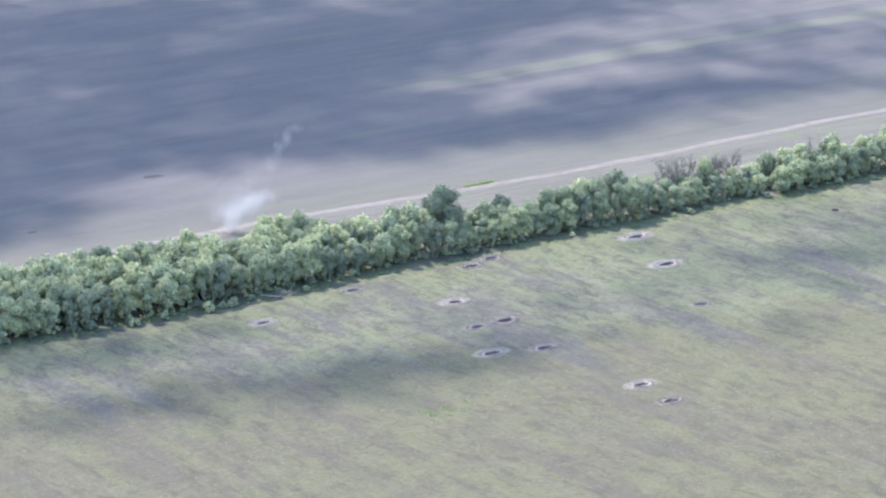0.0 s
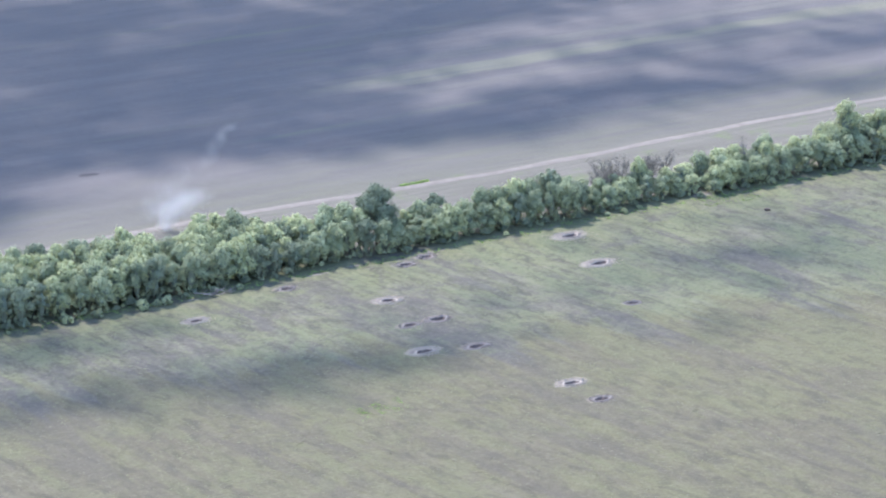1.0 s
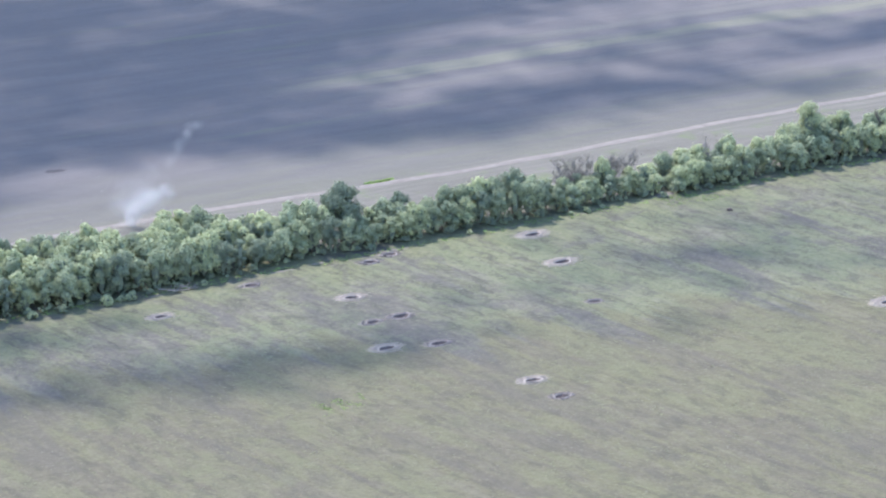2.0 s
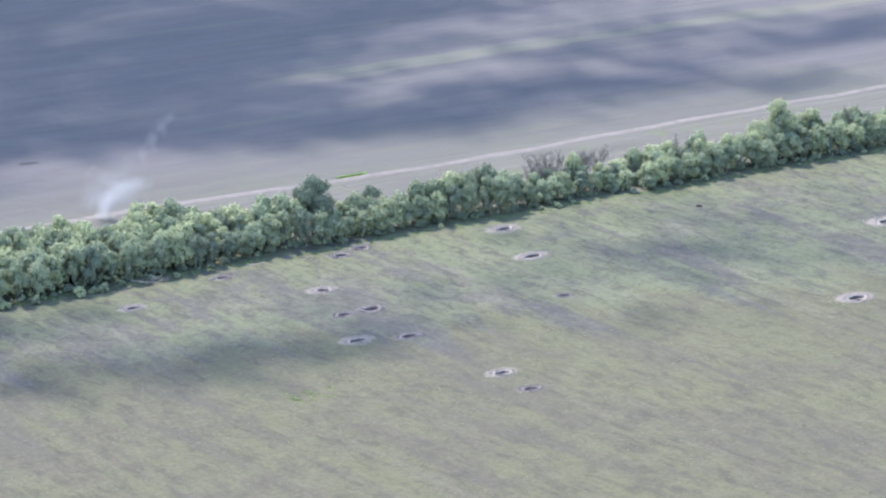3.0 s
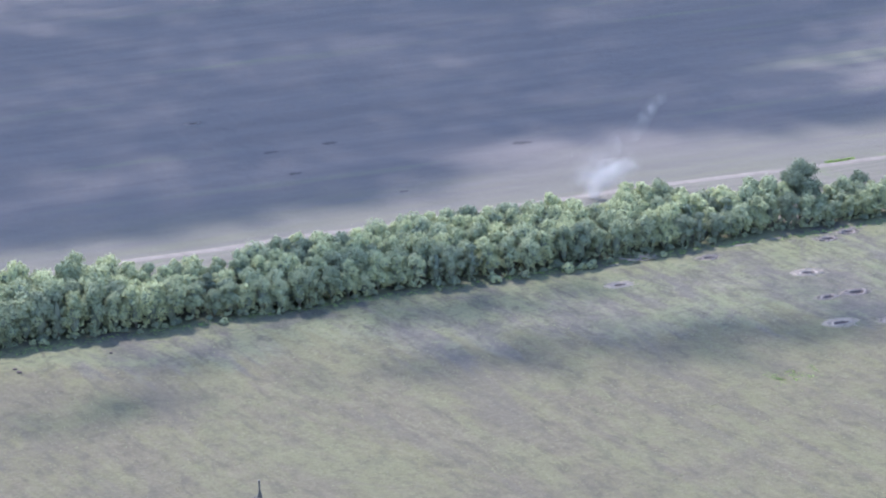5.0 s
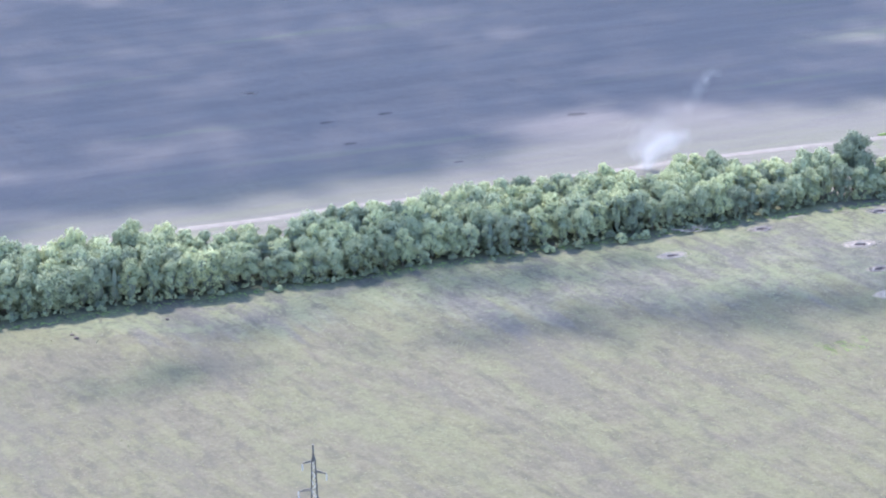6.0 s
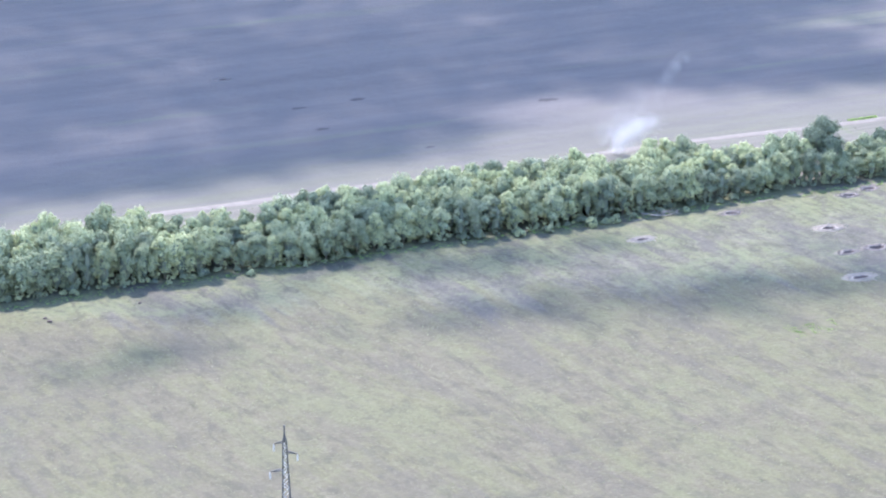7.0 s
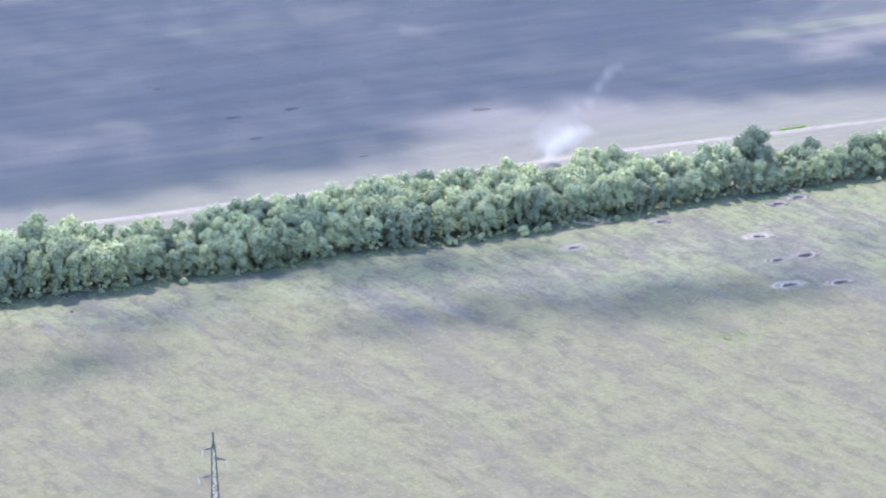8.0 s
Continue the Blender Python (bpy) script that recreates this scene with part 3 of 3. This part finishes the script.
HEIGHTS = {"mid": (7.8, 6.9, 8.6, 8.0), "pale": (7.2, 8.3, 7.6), "dark": (7.9, 9.0), "front": (5.4, 6.0, 5.6)}


def plant_windbreak():
    rng = random.Random(21)
    plant("lone", 0, 5.5, 8.4, 1.0, 20)
    plant("lone", 1, 121.0, 6.0, 1.0, 80)
    plant("lone", 2, 130.0, 5.5, 1.0, 10)
    for s, n, w in ((59.0, 7.5, 0), (61.2, 8.4, 1), (63.5, 7.6, 0), (57.6, 8.5, 1), (69.5, 8.0, 1), (141.5, 6.5, 0), (71.0, 7.5, 1), (74.5, 7.5, 1)):
        k = rng.uniform(0.92, 1.06)
        plant("bare", w, s, n, k, rng.uniform(0, 360), k)
    plant("bare", 2, 92.5, 5.0, 1.0, 30)
    plant("pale", 2, 67.0, 7.0, 0.6, 40, 1.1)
    for row in range(7):
        s = -176 + rng.uniform(0, 2)
        while s < 166:
            d = belt_depth(s)
            front = belt_front(s) + 3.6
            n = front + row * (3.0 if s > -12 else 3.3) + rng.uniform(-0.7, 0.7) * (row > 0)
            gap = 76.6 < s - 0.45 * n < 80.2 and n < 6.5
            if n < d and not gap and math.hypot(s - 5.5, n - 8.4) > 2.6:
                if row == 0:
                    kind = rng.choices(("mid", "front", "dark", "pale"), (5, 6 if belt_top(s) < 8.2 else 2, 2, 3))[0]
                elif s < -20 and row > 1:
                    kind = rng.choices(("mid", "pale", "dark"), (3, 5, 1))[0]
                else:
                    kind = rng.choices(("mid", "pale", "dark"), (5, 4, 2))[0]
                which = rng.randrange(len(MODELS[kind]))
                back = (n - front) / max(4.0, d - front)
                high = belt_top(s) * (0.84 + 0.21 * min(1, back)) * rng.uniform(0.88, 1.1)
                if -92.5 < s < -88 and row == 0:
                    high *= 0.62
                tall = high / HEIGHTS[kind][which]
                wide = min(1.2, max(0.84, tall * rng.uniform(0.86, 1.12)))
                plant(kind, which, s, n, wide, rng.uniform(0, 360), tall)
            s += rng.uniform(2.9, 4.4) * (0.95 if row == 0 else 1.12)
    for s, n, k in ((-50.3, -2.2, 1.0), (-45.5, -2.2, 1.0), (-47.5, -1.9, 0.7), (-65.5, -2.6, 0.9), (-119, -2.6, 0.7), (-30, -1.8, 0.6), (58.0, -1.0, 0.7), (54, -0.8, 0.5), (30, -0.4, 0.5)):
        plant("bush", 0, s, n, k, rng.uniform(0, 360), k)
    for _ in range(20):
        s = rng.uniform(-170, 160)
        k = rng.uniform(0.35, 0.8)
        plant("bush", rng.randrange(2), s, belt_front(s) + rng.uniform(0.0, 1.4), k, rng.uniform(0, 360), k * rng.uniform(0.6, 1.0))
    for i in range(62):
        s = -174 + i * 5.4 + rng.uniform(-2, 2)
        if 75.0 < s < 82:
            continue
        k = rng.uniform(0.5, 0.9)
        plant("bush", 2, s, belt_front(s) + rng.uniform(1.8, 2.8), k, rng.uniform(0, 360), k * rng.uniform(0.7, 1.1))
    for s, n, k in ((82.0, 0.8, 1.35), (77.6, -0.4, 0.55), (82.0, 5.0, 1.1)):
        plant("bush", 1, s, n, k, rng.uniform(0, 360), k)


plant_windbreak()


# ---- craters in the fields ----
def build_crater(i, cx, cy, r, reach, kind):
    rng = random.Random(300 + i)
    z0 = float(ground_z(cx, cy))
    rim = {"pale": PALE_SOIL, "dull": DULL_SOIL, "dark": FAR_PIT}[kind]
    label = {"pale": "shell crater with a pale rim of thrown-up soil", "dull": "shell crater with a dull earthy rim",
             "dark": "old shallow crater of dark earth in the worked field"}[kind]
    root = thing("crater", cx, cy, z0, label, "crater", "craters in the fields")
    k = 40
    ph = [rng.uniform(0, 6.28) for _ in range(4)]
    ragged = [1 + 0.10 * math.sin(2 * a + ph[0]) + 0.10 * math.sin(3 * a + ph[3]) + 0.09 * math.sin(5 * a + ph[1]) + 0.06 * math.sin(9 * a + ph[2]) + rng.uniform(-0.06, 0.06)
              for a in (j * 2 * math.pi / k for j in range(k))]

    def rings(levels, ragged_from):
        verts, faces = [], []
        for li, (rad, z) in enumerate(levels):
            for j in range(k):
                a = j * 2 * math.pi / k
                q = rad * (1 + (ragged[j] - 1) * (1.2 if rad >= ragged_from else 0.6 if rad > 0.5 else 0.2))
                x, y = ALONG * (math.cos(a) * q * r * 1.4) + ACROSS * (math.sin(a) * q * r * 0.74)
                dz = float(ground_z(cx + x, cy + y)) - z0
                uneven = 1 + 0.5 * math.sin(a + ph[1]) + 0.3 * math.sin(3 * a + ph[2]) if z > 0.06 else 1.0
                verts.append((x, y, z * uneven + dz + rng.uniform(-0.04, 0.04) * (1 if 0.2 < rad < reach * 0.95 else 0)))
            if li:
                b = (li - 1) * k
                faces += [(b + j, b + (j + 1) % k, b + k + (j + 1) % k, b + k + j) for j in range(k)]
        return verts, faces
    if kind == "dark":          # an old pit, filled in to a low dark smear
        v, f = rings([(0.02, 0.05), (0.4, 0.05), (0.75, 0.04), (1.0, 0.03), (1.15, -0.05)], 0.7)
        mesh_object("pit", v, f, FAR_PIT, root, "", True)
        return root
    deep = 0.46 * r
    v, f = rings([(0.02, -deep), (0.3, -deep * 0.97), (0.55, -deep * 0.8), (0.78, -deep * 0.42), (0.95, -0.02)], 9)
    mesh_object("pit", v, f, PIT_SOIL, root, "soil darker than the rim", True)
    lift = 0.07 * r
    v, f = rings([(0.90, -0.06), (0.98, lift * 0.7), (1.05, lift), (1.13, lift * 0.6), (1.26, -0.08)], 1.15)
    mesh_object("rim", v, f, rim, root, "", True)
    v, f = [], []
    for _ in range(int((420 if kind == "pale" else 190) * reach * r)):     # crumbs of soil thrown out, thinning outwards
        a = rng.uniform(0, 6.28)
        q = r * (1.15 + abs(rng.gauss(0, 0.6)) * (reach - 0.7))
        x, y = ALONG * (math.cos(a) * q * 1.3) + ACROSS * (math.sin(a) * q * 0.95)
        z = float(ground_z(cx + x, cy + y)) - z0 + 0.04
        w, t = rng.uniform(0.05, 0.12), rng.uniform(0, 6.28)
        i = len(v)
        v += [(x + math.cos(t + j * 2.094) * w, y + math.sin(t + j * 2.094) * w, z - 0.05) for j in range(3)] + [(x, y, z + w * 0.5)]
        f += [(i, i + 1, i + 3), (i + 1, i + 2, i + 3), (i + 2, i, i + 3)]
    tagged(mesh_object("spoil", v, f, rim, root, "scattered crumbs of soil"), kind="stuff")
    return root


for i, row in enumerate(CRATERS):
    build_crater(i, *row)


# ---- power pylon ----
def build_pylon(x, y, height):
    root = thing("power_pylon", x, y, float(ground_z(x, y)), "grey steel lattice power pylon with three staggered crossarms", "pylon", turn=8)
    def half(z):
        return 0.82 - 0.44 * z / 13.2 if z < 13.2 else 0.38 - 0.14 * (z - 13.2) / (height - 2.2 - 13.2)
    top = height - 2.2
    levels = [0.35]
    while levels[-1] < top - 0.5:
        levels.append(min(top, levels[-1] + max(0.7, half(levels[-1]) * 2.0)))
    corners = [(1, 1), (-1, 1), (-1, -1), (1, -1)]
    for cx, cy in corners:
        bm = bmesh.new()
        for a, b in ((levels[0], 13.2), (13.2, top)):
            beam(bm, (cx * half(a), cy * half(a), a), (cx * half(b), cy * half(b), b), 0.12)
        part("leg", bm, STEEL_DARK, root)
        bm = bmesh.new()
        bmesh.ops.create_cube(bm, size=1, matrix=Matrix.Translation((cx * 0.81, cy * 0.81, 0.1)) @ Matrix.Diagonal((0.6, 0.6, 0.7, 1)))
        part("footing", bm, CONCRETE, root, "concrete footing")
    for side in range(4):
        (ax, ay), (bx, by) = corners[side], corners[(side + 1) % 4]
        bm = bmesh.new()
        for i, (a, b) in enumerate(zip(levels, levels[1:])):
            p, q = half(a), half(b)
            if i % 2:
                beam(bm, (ax * p, ay * p, a), (bx * q, by * q, b), 0.085)
            else:
                beam(bm, (bx * p, by * p, a), (ax * q, ay * q, b), 0.085)
        # the bright tone stands for sun on the lattice
        part("bracing", bm, STEEL_LIT, root)
    bm = bmesh.new()
    for cx, cy in corners:
        beam(bm, (cx * 0.24, cy * 0.24, top), (0, 0, top + 0.9), 0.07)
    beam(bm, (0, 0, top - 0.3), (0, 0, height), 0.24)
    part("peak", bm, STEEL_DARK, root, "dark pointed steel peak")
    for sx, z, reach in ((-1, top - 0.35, 1.55), (1, top - 1.9, 1.75), (-1, top - 4.6, 2.2)):
        bm = bmesh.new()
        h = half(z)
        tip = (sx * reach, 0, z - 0.25)
        for cy in (1, -1):
            beam(bm, (sx * h, cy * h, z), tip, 0.09)
            beam(bm, (sx * h, cy * h, z + 0.16), tip, 0.05)
            for f in (0.35, 0.65):
                lo = Vector((sx * h, cy * h, z)).lerp(Vector(tip), f)
                hi = Vector((sx * h, cy * h, z + 0.16)).lerp(Vector(tip), f)
                beam(bm, lo, hi, 0.05)
        beam(bm, (-sx * h, 0, z), (sx * h, 0, z), 0.08)
        arm = part("crossarm", bm, STEEL_DARK, root, "dark steel crossarm")
        bm = bmesh.new()
        limb(bm, (tip[0], 0, tip[2]), (tip[0], 0, tip[2] - 1.15), 0.025, 0.025)
        for d in range(8):
            zc = tip[2] - 0.14 - d * 0.125
            bmesh.ops.create_cone(bm, cap_ends=True, segments=10, radius1=0.115, radius2=0.05, depth=0.1, matrix=Matrix.Translation((tip[0], 0, zc)))
        part("insulator", bm, GLAZE, arm, "white porcelain insulator string")


build_pylon(-71.2, 334.7, 20.0)


# ---- grass and weeds ----
def build_tufts(name, label, count, seed, box, mat, size, keep):
    """Tufts of blades standing on the ground, as one sheet of growth."""
    rng = np.random.default_rng(seed)
    pts = []
    while len(pts) < count:
        s, n = rng.uniform(box[0], box[1]), rng.uniform(box[2], box[3])
        if rng.random() < keep(s, n):
            pts.append((s, n))
    verts, faces = [], []
    for s, n in pts:
        x, y = plan(s, n)
        if any((x - c[0]) ** 2 + (y - c[1]) ** 2 < (c[2] * 1.5) ** 2 for c in CRATERS):
            continue
        z = float(ground_z(x, y)) - 0.02
        h = size * rng.uniform(0.6, 1.4)
        for _ in range(4):
            a = rng.uniform(0, 6.28)
            w = h * rng.uniform(0.8, 1.6)
            ox, oy = rng.normal(0, h * 1.2, 2)
            lx, ly = rng.normal(0, h * 1.8, 2)
            i = len(verts)
            verts += [(x + ox - math.cos(a) * w, y + oy - math.sin(a) * w, z), (x + ox + math.cos(a) * w, y + oy + math.sin(a) * w, z),
                      (x + ox + lx, y + oy + ly, z + h)]
            faces.append((i, i + 1, i + 2))
    ob = mesh_object(name, verts, faces, mat)
    tagged(ob, label, "grass", kind="stuff")


def patchy(scale, level, soft, seed):
    def keep(s, n):
        v = noise.noise(Vector((s * scale + seed, n * scale * 0.25, seed)))
        return float(smooth(level - soft, level + soft, v))
    return keep


build_tufts("grass", "tufts of green grass scattered over the near field", 12000, 1, (-185, 150, -150, -1), GRASS, 0.07, patchy(0.22, 0.05, 0.3, 3))
build_tufts("dry_grass", "dry straw-coloured weeds scattered over the near field", 9000, 2, (-185, 150, -150, -1), STRAW, 0.06, patchy(0.3, 0.1, 0.3, 9))
build_tufts("verge_grass", "taller grass along the edge of the trees", 1500, 4, (-180, 165, -2.5, 0.0), BRIGHT, 0.12, lambda s, n: 0.6)
build_tufts("track_weeds", "bright green weeds beside the dirt track", 230, 6, (29.5, 36.5, 39.3, 40.5), BRIGHT, 0.11, lambda s, n: 0.8)
build_tufts("bright_weeds", "patch of bright green weeds in the near field", 260, 8, (-46, -34, -71.5, -65.5), BRIGHT, 0.07, patchy(0.5, 0.0, 0.2, 4))
build_tufts("edge_weeds", "bright green weeds by the gap in the trees", 300, 9, (75, 90, -7, -1), BRIGHT, 0.08, lambda s, n: 0.5)
build_tufts("back_grass", "thin grass behind the trees", 2500, 7, (-180, 165, 6, 36), GRASS, 0.07, patchy(0.1, 0.2, 0.15, 5))


# ---- a dark clod in the near field ----
def build_clod(x, y, size, seed):
    bm = bmesh.new()
    bmesh.ops.create_icosphere(bm, subdivisions=3, radius=1.0)
    for v in bm.verts:
        d = noise.noise(v.co * 1.7 + Vector((seed, 0, 0))) * 0.4
        v.co = Vector((v.co.x * size * 0.75, v.co.y * size * 0.5, v.co.z * size * 0.38)) * (1 + d)
    me = bpy.data.meshes.new("earth_clod")
    bm.to_mesh(me)
    bm.free()
    me.materials.append(PIT_SOIL)
    ob = new("earth_clod", me)
    ob.location = (x, y, float(ground_z(x, y)) + size * 0.22)
    tagged(ob, "dark lump of earth lying on the grass", "earth clod", "clods on the field")


build_clod(79.2, 544.0, 0.85, 1)
build_clod(-131.8, 423.6, 0.6, 2)
build_clod(-118.3, 434.3, 0.5, 3)
build_clod(-133.0, 425.0, 0.5, 4)


# ---- fallen branches at the foot of the trees ----
def build_fallen_branch(s, n, length, turn, seed):
    rng = random.Random(seed)
    x, y = plan(s, n)
    root = thing("fallen_branch", x, y, float(ground_z(x, y)), "pale fallen branch lying at the edge of the trees", "branch", "fallen branches by the windbreak", turn)
    bm = bmesh.new()
    p, r = Vector((-length / 2, 0, 0.9)), 0.13
    for i in range(6):
        q = Vector((-length / 2 + length * (i + 1) / 6, rng.uniform(-0.25, 0.25), max(0.1, 0.9 - 0.16 * (i + 1) + rng.uniform(-0.08, 0.08))))
        limb(bm, p, q, r, r * 0.84)
        p, r = q, r * 0.84
    part("stem", bm, DEAD_WOOD, root)
    for i in range(7):
        f = rng.uniform(0.25, 1.0)
        a = Vector((-length / 2 + length * f, 0, 0.9 - 0.8 * f))
        b = a + Vector((rng.uniform(0.3, 1.0), rng.uniform(-0.9, 0.9), rng.uniform(-0.1, 0.8)))
        bm = bmesh.new()
        limb(bm, a, b, 0.05, 0.02, 5)
        for _ in range(3):
            c = a.lerp(b, rng.uniform(0.4, 1))
            limb(bm, c, c + Vector((rng.uniform(0, 0.5), rng.uniform(-0.4, 0.4), rng.uniform(0, 0.4))), 0.025, 0.01, 4)
        part("twig", bm, DEAD_WOOD, root)


build_fallen_branch(-37.0, -2.3, 5.5, 24, 1)
build_fallen_branch(-36.2, -3.4, 5.0, 38, 2)
build_fallen_branch(-33.8, -2.6, 3.4, 10, 3)


# ---- smoke behind the trees ----
def specks(name, clumps, mat, size, label, category, seed):
    """Fine suspended specks, denser towards the middle of each clump (centre, radii, count)."""
    rng = np.random.default_rng(seed)
    verts, faces = [], []
    for centre, radii, count in clumps:
        p = rng.normal(0, 0.5, (count, 3)) * radii + centre
        for q in p:
            d = rng.normal(0, size * 0.6, (4, 3)) + q
            i = len(verts)
            verts += d.tolist()
            faces += [(i, i + 1, i + 2), (i, i + 3, i + 1), (i + 1, i + 3, i + 2), (i, i + 2, i + 3)]
    ob = mesh_object(name, verts, faces, mat)
    return tagged(ob, label, category, kind="stuff")


SX, SY = plan(-26, 38.0)
right = np.array([0.99, 0.12, 0.0])
upward = np.array([0.0, 0.0, 1.0])
base = np.array([SX, SY, 0.0])


def puff(across, up, radii, count):
    return base + across * right + up * upward, radii, count


specks("smoke_plume", [
    puff(0.0, 0.8, (1.6, 1.4, 1.2), 3600), puff(0.6, 2.8, (1.9, 1.4, 2.0), 8200), puff(2.2, 4.6, (2.6, 2.0, 2.4), 11500), puff(4.6, 6.0, (2.7, 1.8, 2.3), 9500), puff(7.2, 7.0, (2.3, 1.6, 1.8), 3000),
    puff(-1.6, 4.6, (3.0, 2.2, 2.4), 4800), puff(1.0, 8.0, (4.0, 2.5, 3.0), 4000), puff(4.5, 11.0, (3.2, 2.0, 3.2), 1800),
    puff(8.4, 13.6, (1.5, 1.0, 2.8), 650), puff(10.2, 16.4, (1.2, 0.8, 2.4), 900), puff(11.8, 18.8, (1.2, 0.8, 1.8), 760), puff(13.6, 20.6, (1.5, 0.8, 1.0), 480)],
    SMOKE, 0.031, "thin white smoke rising beside the dirt track", "smoke", 8)

# ---- clouds that shade the far field ----
CLOUD_BASE = 900.0


def build_cloud(seed, lobes):
    """A broken cloud of puffs; lobes give the place over which its shade falls (s, n), its half lengths and its thickness."""
    rng = np.random.default_rng(seed)
    verts, faces = [], []
    for s, n, rs, rn, thick in lobes:
        count = int(thick * rs * rn / 5.0)
        for _ in range(count):
            ds, dn = rng.normal(0, 0.55, 2)
            x, y = plan(s + ds * rs, n + dn * rn)
            h = CLOUD_BASE + rng.uniform(0, 25)
            c = np.array([x, y, 0.0]) + np.array(SUN_TO) * (h / SUN_TO.z)
            d = rng.normal(0, 2.0, (4, 3)) + c
            i = len(verts)
            verts += d.tolist()
            faces += [(i, i + 1, i + 2), (i, i + 3, i + 1), (i + 1, i + 3, i + 2), (i, i + 2, i + 3)]
    ob = mesh_object("cloud", verts, faces, VAPOUR)
    tagged(ob, "broken white cloud high over the fields", "cloud", "clouds over the fields", "stuff")


build_cloud(1, [(-100, 62, 26, 9, 2.2), (-76, 66, 22, 9, 2.4), (-122, 58, 24, 7, 1.8), (-58, 76, 20, 9, 2.2), (-70, 57, 18, 7, 2.0), (-50, 66, 16, 7, 1.8), (-150, 120, 60, 45, 2.1), (-90, 118, 60, 46, 2.2), (-120, 200, 110, 60, 2.2), (-45, 140, 45, 38, 2.4), (-20, 215, 100, 60, 2.4), (-105, 72, 45, 14, 2.5), (-150, 70, 34, 15, 2.5), (-55, 95, 36, 13, 2.4), (-14, 104, 34, 18, 2.6), (22, 118, 34, 16, 2.4)])
build_cloud(2, [(48, 77, 34, 15, 3.2), (78, 64, 24, 9, 2.6), (95, 80, 36, 13, 3.0), (128, 74, 34, 13, 2.8), (162, 56, 18, 8, 2.0), (18, 84, 22, 10, 1.8), (18, 94, 26, 8, 2.6), (42, 102, 26, 8, 2.8), (66, 106, 18, 6, 1.8), (-12, 90, 24, 8, 2.0)])
build_cloud(3, [(205, 86, 34, 10, 2.6), (240, 92, 30, 12, 2.6)])
# last lobe: thin unseen veil added to dim the far field
build_cloud(4, [(40, 160, 60, 24, 3.2), (110, 172, 70, 24, 3.4), (170, 180, 50, 24, 2.8), (10, 130, 30, 14, 1.8), (45, 136, 46, 18, 3.2), (60, 215, 70, 24, 2.4), (60, 135, 30, 9, 1.8), (88, 154, 40, 9, 2.0), (60, 119, 30, 9, 1.3), (100, 131, 50, 9, 1.0), (165, 104, 40, 12, 0.8), (150, 112, 60, 22, 0.9)])
# last lobe: wide unseen veil added to dim the near field
build_cloud(5, [(-44, -46, 28, 9, 3.0), (-84, -35, 24, 10, 1.4), (-22, -50, 18, 6, 1.4), (10, -32, 26, 6, 0.6), (60, -38, 30, 8, 0.8), (75, -44, 60, 34, 0.45)])
build_cloud(6, [(-98, 0, 18, 12, 1.5), (-74, -14, 26, 8, 2.2), (-126, -16, 16, 7, 1.2), (-152, -34, 20, 8, 1.2)])
